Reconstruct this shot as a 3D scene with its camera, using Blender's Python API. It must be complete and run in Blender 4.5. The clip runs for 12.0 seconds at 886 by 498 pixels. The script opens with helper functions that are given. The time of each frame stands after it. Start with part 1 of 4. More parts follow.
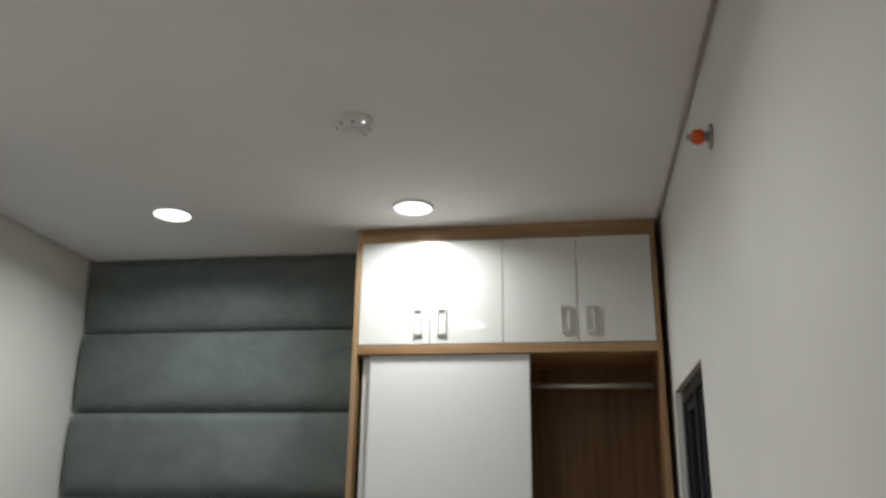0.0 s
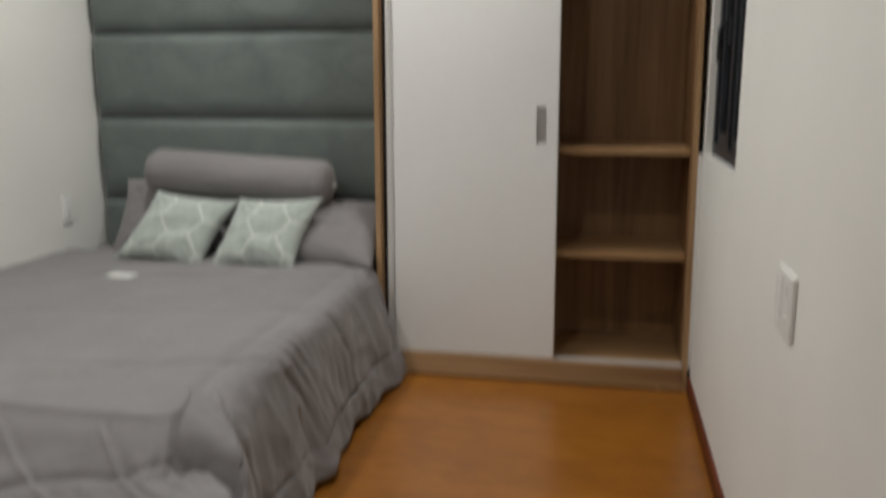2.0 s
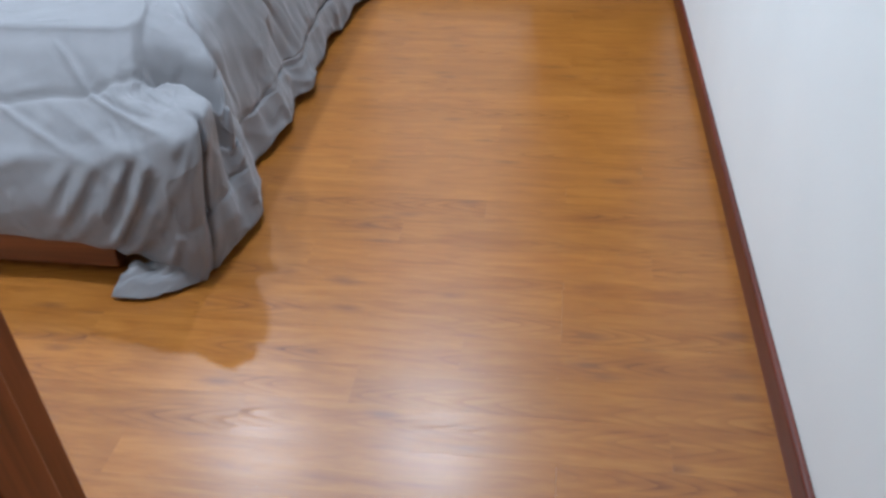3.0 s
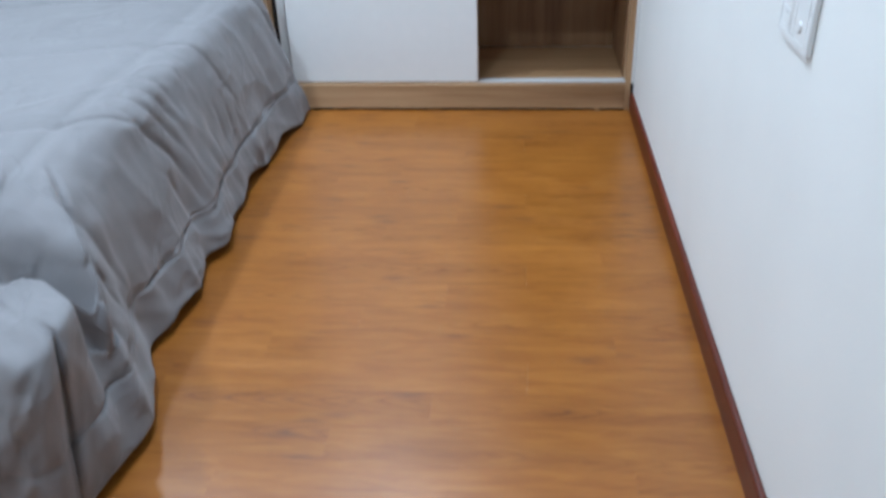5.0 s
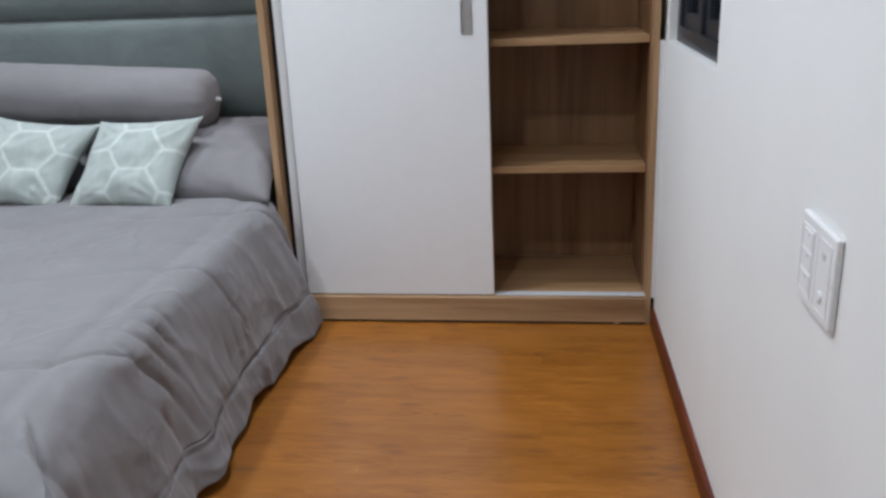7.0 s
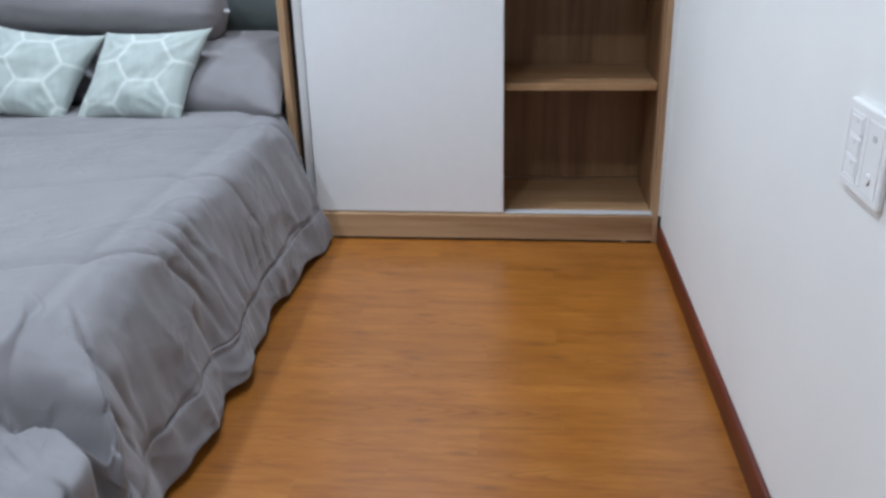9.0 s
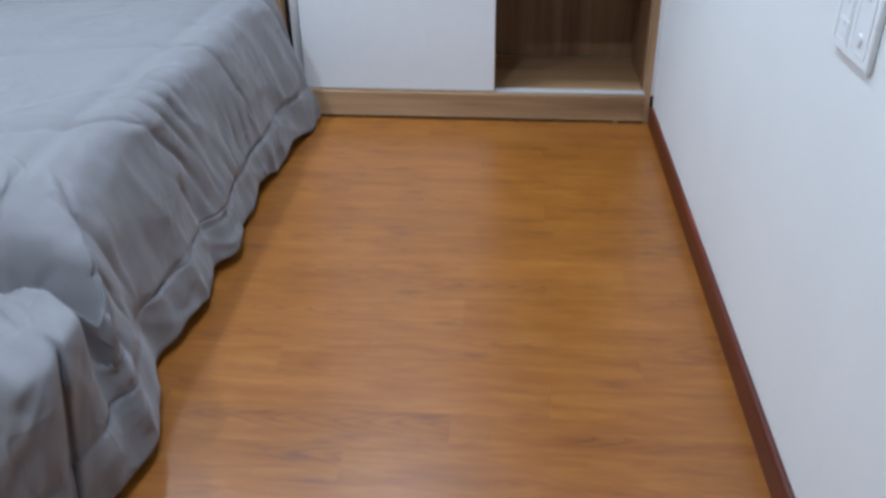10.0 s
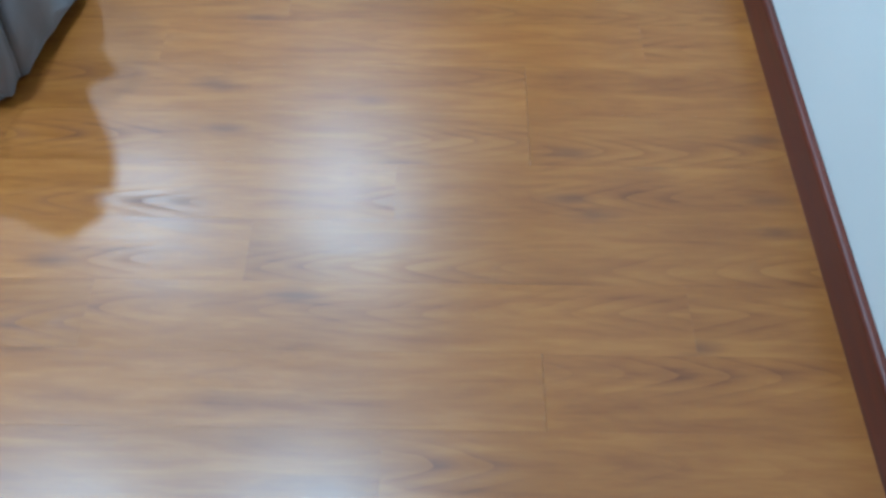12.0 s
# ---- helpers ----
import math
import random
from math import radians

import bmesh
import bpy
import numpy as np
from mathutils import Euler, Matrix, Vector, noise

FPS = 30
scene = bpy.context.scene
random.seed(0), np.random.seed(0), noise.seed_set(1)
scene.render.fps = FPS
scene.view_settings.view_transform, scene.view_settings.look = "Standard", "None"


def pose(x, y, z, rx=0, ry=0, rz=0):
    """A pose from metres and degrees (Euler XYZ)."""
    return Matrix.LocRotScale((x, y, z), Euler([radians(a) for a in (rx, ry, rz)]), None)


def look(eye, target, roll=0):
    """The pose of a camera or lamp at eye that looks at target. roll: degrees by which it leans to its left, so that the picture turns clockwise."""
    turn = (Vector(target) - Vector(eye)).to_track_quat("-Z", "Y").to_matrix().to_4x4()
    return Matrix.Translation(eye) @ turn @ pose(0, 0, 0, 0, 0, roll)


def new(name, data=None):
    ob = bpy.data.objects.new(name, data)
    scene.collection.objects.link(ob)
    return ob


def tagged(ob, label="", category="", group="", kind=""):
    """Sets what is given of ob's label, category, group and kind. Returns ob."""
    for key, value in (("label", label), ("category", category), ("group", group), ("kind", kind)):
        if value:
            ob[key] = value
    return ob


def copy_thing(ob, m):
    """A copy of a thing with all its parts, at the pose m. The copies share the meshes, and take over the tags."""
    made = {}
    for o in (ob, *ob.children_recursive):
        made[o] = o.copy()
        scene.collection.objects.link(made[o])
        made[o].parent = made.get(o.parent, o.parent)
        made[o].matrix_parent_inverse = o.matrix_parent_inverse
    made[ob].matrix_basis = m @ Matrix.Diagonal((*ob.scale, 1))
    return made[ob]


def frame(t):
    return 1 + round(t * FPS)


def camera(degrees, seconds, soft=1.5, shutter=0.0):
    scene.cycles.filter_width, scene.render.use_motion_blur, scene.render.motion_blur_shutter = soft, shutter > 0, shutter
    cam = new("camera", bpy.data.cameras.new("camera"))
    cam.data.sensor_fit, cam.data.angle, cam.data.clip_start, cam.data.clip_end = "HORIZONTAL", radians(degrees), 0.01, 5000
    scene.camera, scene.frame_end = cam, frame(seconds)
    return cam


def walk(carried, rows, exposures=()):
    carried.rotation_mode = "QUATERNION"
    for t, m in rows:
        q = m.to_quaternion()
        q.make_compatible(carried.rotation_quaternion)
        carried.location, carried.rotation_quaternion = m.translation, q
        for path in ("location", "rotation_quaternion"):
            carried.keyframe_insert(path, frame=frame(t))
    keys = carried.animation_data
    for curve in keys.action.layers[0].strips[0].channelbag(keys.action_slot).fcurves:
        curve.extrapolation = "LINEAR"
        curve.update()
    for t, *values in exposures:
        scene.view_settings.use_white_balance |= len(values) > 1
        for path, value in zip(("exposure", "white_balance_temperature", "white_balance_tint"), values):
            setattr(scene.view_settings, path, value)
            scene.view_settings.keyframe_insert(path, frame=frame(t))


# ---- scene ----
cam = camera(56.3, 12.0, soft=2.9, shutter=0.35)
PATH = [
    (0, (-0.371, -3.365, 1.423), (-0.68, -1.483, 2.027), 0.9),
    (0.5, (-0.355, -3.353, 1.42), (-0.739, -1.518, 2.118), 0.9),
    (1, (-0.36, -3.347, 1.401), (-0.748, -1.496, 2.05), 0.6),
    (1.5, (-0.346, -3.307, 1.341), (-0.753, -1.363, 1.576), 0.8),
    (1.8, (-0.373, -3.337, 1.324), (-0.759, -1.379, 1.191), 0.3),
    (2, (-0.379, -3.32, 1.225), (-0.75, -1.394, 0.836), 0.0),
    (2.5, (-0.343, -3.342, 1.119), (-0.71, -1.62, 0.171), -3.6),
    (2.7, (-0.371, -3.329, 1.12), (-0.698, -1.724, -0.028), -3.8),
    (4.3, (-0.462, -2.99, 1.085), (-0.588, -1.406, -0.129), -1.2),
    (4.5, (-0.469, -2.967, 1.094), (-0.591, -1.348, -0.074), -1.1),
    (5, (-0.42, -2.854, 1.119), (-0.587, -1.145, 0.093), -2.0),
    (5.5, (-0.383, -2.761, 1.181), (-0.58, -0.911, 0.446), -2.7),
    (6, (-0.373, -2.71, 1.205), (-0.6, -0.829, 0.563), -2.6),
    (6.5, (-0.363, -2.702, 1.205), (-0.608, -0.823, 0.565), -2.4),
    (8.5, (-0.481, -2.763, 1.157), (-0.686, -0.899, 0.462), -1.6),
    (9, (-0.487, -2.771, 1.133), (-0.675, -0.936, 0.358), -1.3),
    (9.5, (-0.475, -2.776, 1.116), (-0.653, -0.976, 0.264), -0.7),
    (10, (-0.473, -2.788, 1.093), (-0.637, -1.068, 0.085), -0.7),
    (10.5, (-0.503, -2.801, 1.046), (-0.63, -1.241, -0.199), 0.3),
    (11, (-0.474, -2.838, 0.958), (-0.589, -1.514, -0.537), -0.2),
    (11.5, (-0.46, -2.888, 0.883), (-0.544, -1.676, -0.706), 0.1),
    (12, (-0.508, -2.824, 0.915), (-0.51, -1.705, -0.742), 0.7),
]
walk(cam, [(t, look(eye, target, roll)) for t, eye, target, roll in PATH], [(0, -0.86, 6250, 5), (1.0, -0.85, 6300, 5), (1.5, -1.1, 6300, 5), (1.8, -0.92, 6350, 5), (2.0, -0.45, 6450, 8), (2.4, 0.43, 5650, 8), (2.5, 0.55, 5450, 7), (2.7, 0.66, 5050, 5), (4.5, 0.47, 4850, 3), (5.0, 0.55, 4880, 3), (5.5, 0.27, 5200, 8), (6.5, 0.1, 5500, 10), (8.5, 0.2, 5400, 9), (9.0, 0.27, 5200, 8), (9.5, 0.34, 5080, 7), (10.0, 0.31, 4880, 6), (10.5, 0.45, 4480, -4), (11, 0.5, 3860, -8), (11.5, 0.58, 3970, -10), (12, 0.59, 4100, -10)])

# ---- world and lamps ----
world = bpy.data.worlds.new("night")
scene.world = world
world.use_nodes = True
world.node_tree.nodes["Background"].inputs[0].default_value = (0.004, 0.005, 0.008, 1)
world.node_tree.nodes["Background"].inputs[1].default_value = 1.0

CEIL = 2.607
LEFT, RIGHT, BACK, FRONT = -2.797, 0.0, 0.46, -2.68
LAMPS = [(-2.037, -0.294), (-1.008, -0.255), (-1.035, -1.945), (-2.06, -1.945)]
for lx, ly in LAMPS:
    d = bpy.data.lights.new("downlight_lamp", "AREA")
    d.shape, d.size, d.energy, d.color = "DISK", 0.142, 13.0, (1.0, 0.97, 0.92)
    d.spread = radians(158)
    lamp = new("downlight_lamp", d)
    lamp.location = (lx, ly, CEIL - 0.011)


# ---- materials ----
class Nodes:
    """A node material with short calls."""

    def __init__(self, name, rough=0.5, metal=0.0, spec=0.5):
        self.m = bpy.data.materials.new(name)
        self.m.use_nodes = True
        self.t = self.m.node_tree
        self.b = self.t.nodes["Principled BSDF"]
        self.b.inputs["Roughness"].default_value = rough
        self.b.inputs["Metallic"].default_value = metal
        self.b.inputs["Specular IOR Level"].default_value = spec

    def n(self, kind, links=(), operation="", data_type="", blend_type="", wave_type="", bands_direction="", rings_direction=""):
        node = self.t.nodes.new("ShaderNode" + kind)
        if operation:
            node.operation = operation
        if data_type:
            node.data_type = data_type
        if blend_type:
            node.blend_type = blend_type
        if wave_type:
            node.wave_type = wave_type
        if rings_direction:
            node.rings_direction = rings_direction
        if bands_direction:
            node.bands_direction = bands_direction
        for i, v in links:
            if isinstance(v, bpy.types.NodeSocket):
                self.t.links.new(v, node.inputs[i])
            else:
                node.inputs[i].default_value = v
        return node

    def to(self, name, socket):
        self.t.links.new(socket, self.b.inputs[name])

    def coords(self, scale=(1, 1, 1), rot=(0, 0, 0), shift=None):
        c = self.n("TexCoord").outputs["Object"]
        if shift is not None:
            c = self.n("VectorMath", [(0, c), (1, shift)], operation="ADD").outputs[0]
        return self.n("Mapping", [("Vector", c), ("Scale", scale), ("Rotation", rot)]).outputs[0]

    def noise(self, vec, scale, detail=4, rough=0.5, dist=0.0):
        return self.n("TexNoise", [("Vector", vec), ("Scale", scale), ("Detail", detail), ("Roughness", rough), ("Distortion", dist)]).outputs[0]

    def ramp(self, fac, stops):
        r = self.n("ValToRGB", [(0, fac)])
        e = r.color_ramp.elements
        while len(e) < len(stops):
            e.new(0.5)
        for el, (p, c) in zip(e, stops):
            el.position, el.color = p, (*c, 1)
        return r.outputs[0]

    def mix(self, fac, a, b, blend="MIX"):
        x = self.n("Mix", data_type="RGBA", blend_type=blend)
        for i, v in ((0, fac), (6, a), (7, b)):
            if isinstance(v, bpy.types.NodeSocket):
                self.t.links.new(v, x.inputs[i])
            else:
                x.inputs[i].default_value = v if i == 0 else (*v, 1)
        return x.outputs[2]

    def math(self, op, a, b=0.0, c=0.0):
        return self.n("Math", [(0, a), (1, b), (2, c)], operation=op).outputs[0]

    def bump(self, height, strength, dist=0.002, normal=None):
        k = [("Height", height), ("Strength", strength), ("Distance", dist)]
        if normal is not None:
            k.append(("Normal", normal))
        o = self.n("Bump", k).outputs[0]
        self.to("Normal", o)
        return o


def paint(name, colour, rough=0.6, spec=0.35, grain=0.25):
    k = Nodes(name, rough, spec=spec)
    c = k.coords()
    big = k.noise(c, 1.3, 3)
    dark = tuple(v * 0.94 for v in colour)
    k.to("Base Color", k.ramp(big, [(0.35, dark), (0.65, colour)]))
    fine = k.noise(c, 140, 3)
    k.to("Roughness", k.math("MULTIPLY_ADD", k.noise(c, 9, 4), 0.16, rough - 0.08))
    k.bump(fine, grain, 0.0012)
    return k.m


def oak(name, along, tint=1.0, rough=0.42):
    """Pale oak laminate, its grain along one axis."""
    k = Nodes(name, rough, spec=0.4)
    sc = [1, 1, 1]
    for i in range(3):
        sc[i] = 1.1 if i == along else 26.0
    info = k.n("ObjectInfo").outputs["Random"]
    sh = k.n("CombineXYZ", [(0, k.math("MULTIPLY", info, 7.0)), (1, k.math("MULTIPLY", info, 3.0)), (2, k.math("MULTIPLY", info, 5.0))]).outputs[0]
    c = k.coords(tuple(sc), shift=sh)
    g = k.noise(c, 1.0, 7, 0.62, 0.5)
    sc2 = [0.5 if i == along else 6.0 for i in range(3)]
    g2 = k.noise(k.coords(tuple(sc2), shift=sh), 1.0, 4, 0.5, 1.2)
    mixg = k.math("MULTIPLY_ADD", g2, 0.55, k.math("MULTIPLY", g, 0.45))
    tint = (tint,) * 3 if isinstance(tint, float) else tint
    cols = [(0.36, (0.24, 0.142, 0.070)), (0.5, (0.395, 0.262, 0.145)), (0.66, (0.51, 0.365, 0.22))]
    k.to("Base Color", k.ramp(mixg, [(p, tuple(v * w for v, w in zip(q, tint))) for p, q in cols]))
    k.to("Roughness", k.math("MULTIPLY_ADD", g, 0.2, rough - 0.1))
    k.bump(g, 0.12, 0.0008)
    return k.m


def floor_wood():
    """Orange-brown laminate planks: soft grain, some flame figure, small dark knots."""
    k = Nodes("floor_laminate", 0.28, spec=0.62)
    info = k.n("ObjectInfo").outputs["Random"]
    sh = k.n("CombineXYZ", [(0, k.math("MULTIPLY", info, 31.0)), (1, k.math("MULTIPLY", info, 17.0)), (2, 0.0)]).outputs[0]
    fine = k.noise(k.coords((9, 80, 1), shift=sh), 1.0, 5, 0.6, 0.3)
    broad = k.noise(k.coords((5.0, 32, 1), shift=sh), 1.0, 5, 0.62, 0.8)
    cloud = k.noise(k.coords((2.6, 6, 1), shift=sh), 1.0, 3, 0.5, 0.5)
    streak = k.noise(k.coords((2.4, 34, 1), shift=sh), 1.0, 3, 0.5, 0.6)
    # flame figure: nested arrowheads along the middle of some planks, their lines dark on one side
    r2 = k.math("FRACT", k.math("MULTIPLY", info, 37.0))
    r3 = k.math("FRACT", k.math("MULTIPLY", info, 91.0))
    xyz = k.n("SeparateXYZ", [(0, k.n("TexCoord").outputs["Object"])])
    px, py = xyz.outputs[0], xyz.outputs[1]
    wander = k.math("MULTIPLY_ADD", k.noise(k.coords((3.0, 8.0, 1), shift=sh), 1.0, 3, 0.55), 0.10, -0.05)
    dy = k.math("ADD", k.math("SUBTRACT", py, k.math("MULTIPLY_ADD", r2, 0.06, -0.03)), k.math("MULTIPLY", wander, 0.28))
    bow = k.math("SQRT", k.math("MULTIPLY_ADD", dy, dy, 0.00004))
    way = k.math("MULTIPLY", px, k.math("MULTIPLY_ADD", k.math("GREATER_THAN", r3, 0.4), 2.0, -1.0))
    rise = k.math("ADD", k.math("MULTIPLY_ADD", bow, 4.6, way), wander)
    saw = k.math("FRACT", k.math("MULTIPLY", rise, 15.0))
    lines = k.math("MULTIPLY", k.n("MapRange", [(0, saw), (1, 0.0), (2, 0.55), (3, 1.0), (4, 0.0)]).outputs[0], k.n("MapRange", [(0, saw), (1, 0.95), (2, 1.0), (3, 1.0), (4, 0.0)]).outputs[0])
    heart = k.n("MapRange", [(0, bow), (1, 0.012), (2, 0.042), (3, 1.0), (4, 0.0)]).outputs[0]
    patch = k.n("MapRange", [(0, k.noise(k.coords((2.6, 2.0, 1), shift=sh), 1.0, 2)), (1, 0.46), (2, 0.57), (3, 0.0), (4, 0.115)]).outputs[0]
    flame = k.math("MULTIPLY", heart, patch)
    f = k.math("MULTIPLY_ADD", cloud, 0.19, k.math("MULTIPLY_ADD", broad, 0.37, k.math("MULTIPLY_ADD", fine, 0.26, k.math("SUBTRACT", k.math("MULTIPLY_ADD", streak, 0.22, 0.005), k.math("MULTIPLY", lines, flame)))))
    col = k.ramp(f, [(0.32, (0.142, 0.042, 0.0048)), (0.43, (0.228, 0.079, 0.0083)), (0.53, (0.284, 0.105, 0.0120)), (0.65, (0.356, 0.144, 0.021))])
    tone = k.ramp(info, [(0.0, (0.945, 0.94, 0.93)), (1.0, (1.05, 1.045, 1.04))])
    col = k.mix(1.0, col, tone, "MULTIPLY")
    cells = k.n("TexVoronoi", [("Vector", k.coords((4.2, 13.0, 1), shift=sh)), ("Scale", 1.0), ("Randomness", 1.0)])
    cells.voronoi_dimensions = "2D"
    vor = cells.outputs["Distance"]
    ragged = k.math("MULTIPLY_ADD", fine, 0.12, k.math("SUBTRACT", vor, 0.06))
    knot = k.n("MapRange", [(0, ragged), (1, 0.03), (2, 0.20), (3, 0.6), (4, 0.0)]).outputs[0]
    pick = k.n("MapRange", [(0, k.noise(k.coords((1.6, 4.0, 1), shift=sh), 1.0, 1)), (1, 0.5), (2, 0.56), (3, 0.0), (4, 1.0)]).outputs[0]
    col = k.mix(k.math("MULTIPLY", knot, pick), col, (0.125, 0.045, 0.015))
    k.to("Base Color", col)
    k.to("Roughness", k.math("MULTIPLY_ADD", k.noise(k.coords((5, 5, 5)), 1.0, 5), 0.09, k.math("MULTIPLY_ADD", fine, 0.12, k.math("MULTIPLY_ADD", k.math("MULTIPLY", lines, flame), 0.9, 0.205))))
    k.bump(fine, 0.06, 0.0005)
    return k.m


def red_wood(name, along, rough=0.28, tint=1.0):
    k = Nodes(name, rough, spec=0.5)
    tint = (tint,) * 3 if isinstance(tint, float) else tint
    sc = tuple(1.5 if i == along else 30.0 for i in range(3))
    g = k.noise(k.coords(sc), 1.0, 6, 0.6, 0.4)
    k.to("Base Color", k.ramp(g, [(p, tuple(v * w for v, w in zip(q, tint))) for p, q in ((0.3, (0.065, 0.017, 0.007)), (0.55, (0.125, 0.034, 0.013)), (0.75, (0.18, 0.056, 0.021)))]))
    k.to("Roughness", k.math("MULTIPLY_ADD", g, 0.2, rough - 0.08))
    k.bump(g, 0.15, 0.0006)
    return k.m


def cloth(name, colour, sheen=0.3, weave=900.0, wrinkle=0.35, mottled=0.12, rough=0.9):
    k = Nodes(name, rough, spec=0.15)
    c = k.coords()
    m = k.noise(c, 5.0, 5, 0.6)
    lo = tuple(v * (1 - mottled) for v in colour)
    hi = tuple(v * (1 + mottled) for v in colour)
    k.to("Base Color", k.ramp(m, [(0.3, lo), (0.7, hi)]))
    k.b.inputs["Sheen Weight"].default_value = sheen
    k.b.inputs["Sheen Roughness"].default_value = 0.4
    b1 = k.bump(k.noise(c, 11, 4, 0.5, 0.2), wrinkle, 0.006)
    # short sharp creases, here and there
    for scale, seed, dist in ((5.5, 0.0, 0.007), (10.0, 4.0, 0.004)):
        field = k.noise(k.coords(shift=(seed, seed * 2, seed * 3)), scale, 1, 0.4, 0.6)
        off = k.math("ABSOLUTE", k.math("SUBTRACT", field, 0.5))
        fold = k.n("MapRange", [(0, off), (1, 0.0), (2, 0.07), (3, 1.0), (4, 0.0)]).outputs[0]
        some = k.n("MapRange", [(0, k.noise(k.coords(shift=(9, seed, 2)), 3.2, 2)), (1, 0.46), (2, 0.62), (3, 0.0), (4, 1.0)]).outputs[0]
        b1 = k.bump(k.math("MULTIPLY", fold, some), 0.38, dist, b1)
    k.bump(k.noise(c, weave, 2), 0.25, 0.0006, b1)
    return k.m


def velvet():
    """Grey-green velour with brushed patches."""
    k = Nodes("grey_green_velvet", 0.85, spec=0.2)
    c = k.coords()
    patch = k.noise(k.coords((1, 1, 1.6)), 3.2, 6, 0.68, 0.9)
    k.to("Base Color", k.ramp(patch, [(0.28, (0.105, 0.125, 0.121)), (0.52, (0.140, 0.164, 0.158)), (0.76, (0.182, 0.207, 0.200))]))
    k.b.inputs["Sheen Weight"].default_value = 0.6
    k.b.inputs["Sheen Roughness"].default_value = 0.35
    b1 = k.bump(k.noise(c, 7, 4), 0.18, 0.01)
    k.bump(k.noise(c, 700, 2), 0.3, 0.0008, b1)
    return k.m


def hex_cloth():
    """Mint cotton with a white honeycomb print, cells stretched along one side."""
    k = Nodes("mint_honeycomb_cotton", 0.88, spec=0.15)
    c0 = k.n("TexCoord").outputs["Object"]
    warp = k.n("TexNoise", [("Vector", c0), ("Scale", 9.0), ("Detail", 1.0)]).outputs["Color"]
    w = k.n("VectorMath", [(0, warp), (1, (-0.5, -0.5, -0.5))], operation="ADD").outputs[0]
    w = k.n("VectorMath", [(0, w), ("Scale", 0.014)], operation="SCALE").outputs[0]
    c0 = k.n("VectorMath", [(0, c0), (1, w)], operation="ADD").outputs[0]
    p = k.n("Mapping", [("Vector", c0), ("Scale", (1 / 0.172, 1 / 0.146, 0)), ("Location", (50.2, 43.1, 0)), ("Rotation", (0, 0, radians(90)))]).outputs[0]
    r, h = (1.0, 1.7320508, 1.0), (0.5, 0.8660254, 0.5)

    def cell(v):
        q = k.n("VectorMath", [(0, v), (1, r)], operation="MODULO").outputs[0]
        return k.n("VectorMath", [(0, q), (1, h)], operation="SUBTRACT").outputs[0]

    def flat(v):
        return k.n("VectorMath", [(0, v), (1, (1, 1, 0))], operation="MULTIPLY").outputs[0]
    p = k.n("VectorMath", [(0, p), (1, (200 * 1.0, 100 * 1.7320508, 0))], operation="ADD").outputs[0]
    a = flat(cell(p))
    b = flat(cell(k.n("VectorMath", [(0, p), (1, h)], operation="SUBTRACT").outputs[0]))
    la = k.n("VectorMath", [(0, a)], operation="LENGTH").outputs["Value"]
    lb = k.n("VectorMath", [(0, b)], operation="LENGTH").outputs["Value"]
    near = k.math("LESS_THAN", la, lb)
    g = k.n("Mix", data_type="VECTOR")
    k.t.links.new(near, g.inputs[0])
    k.t.links.new(b, g.inputs[4])
    k.t.links.new(a, g.inputs[5])
    v = k.n("VectorMath", [(0, g.outputs[1])], operation="ABSOLUTE").outputs[0]
    dx = k.n("SeparateXYZ", [(0, v)]).outputs[0]
    dd = k.n("VectorMath", [(0, v), (1, (0.5, 0.8660254, 0))], operation="DOT_PRODUCT").outputs["Value"]
    edge = k.math("SUBTRACT", 0.5, k.math("MAXIMUM", dx, dd))
    line = k.n("MapRange", [(0, edge), (1, 0.012), (2, 0.060), (3, 0.52), (4, 0.0)]).outputs[0]
    base = k.ramp(k.noise(k.coords((24, 7, 1)), 1.0, 5), [(0.3, (0.345, 0.385, 0.362)), (0.7, (0.420, 0.465, 0.438))])
    k.to("Base Color", k.mix(line, base, (0.66, 0.70, 0.655)))
    k.b.inputs["Sheen Weight"].default_value = 0.2
    b1 = k.bump(k.noise(k.coords(), 14, 4, 0.5, 0.5), 0.35, 0.006)
    k.bump(k.noise(k.coords(), 900, 2), 0.25, 0.0006, b1)
    return k.m


def plain(name, colour, rough=0.4, metal=0.0, spec=0.5, wear=0.1):
    k = Nodes(name, rough, metal, spec)
    c = k.coords()
    n1 = k.noise(c, 35, 4)
    k.to("Base Color", k.ramp(n1, [(0.3, tuple(v * (1 - wear) for v in colour)), (0.7, colour)]))
    k.to("Roughness", k.math("MULTIPLY_ADD", n1, min(0.14, rough), max(rough - 0.07, rough * 0.5)))
    return k.m


def glow(name, colour, strength):
    k = Nodes(name)
    k.b.inputs["Emission Color"].default_value = (*colour, 1)
    k.b.inputs["Emission Strength"].default_value = strength
    k.b.inputs["Base Color"].default_value = (0.9, 0.9, 0.9, 1)
    return k.m


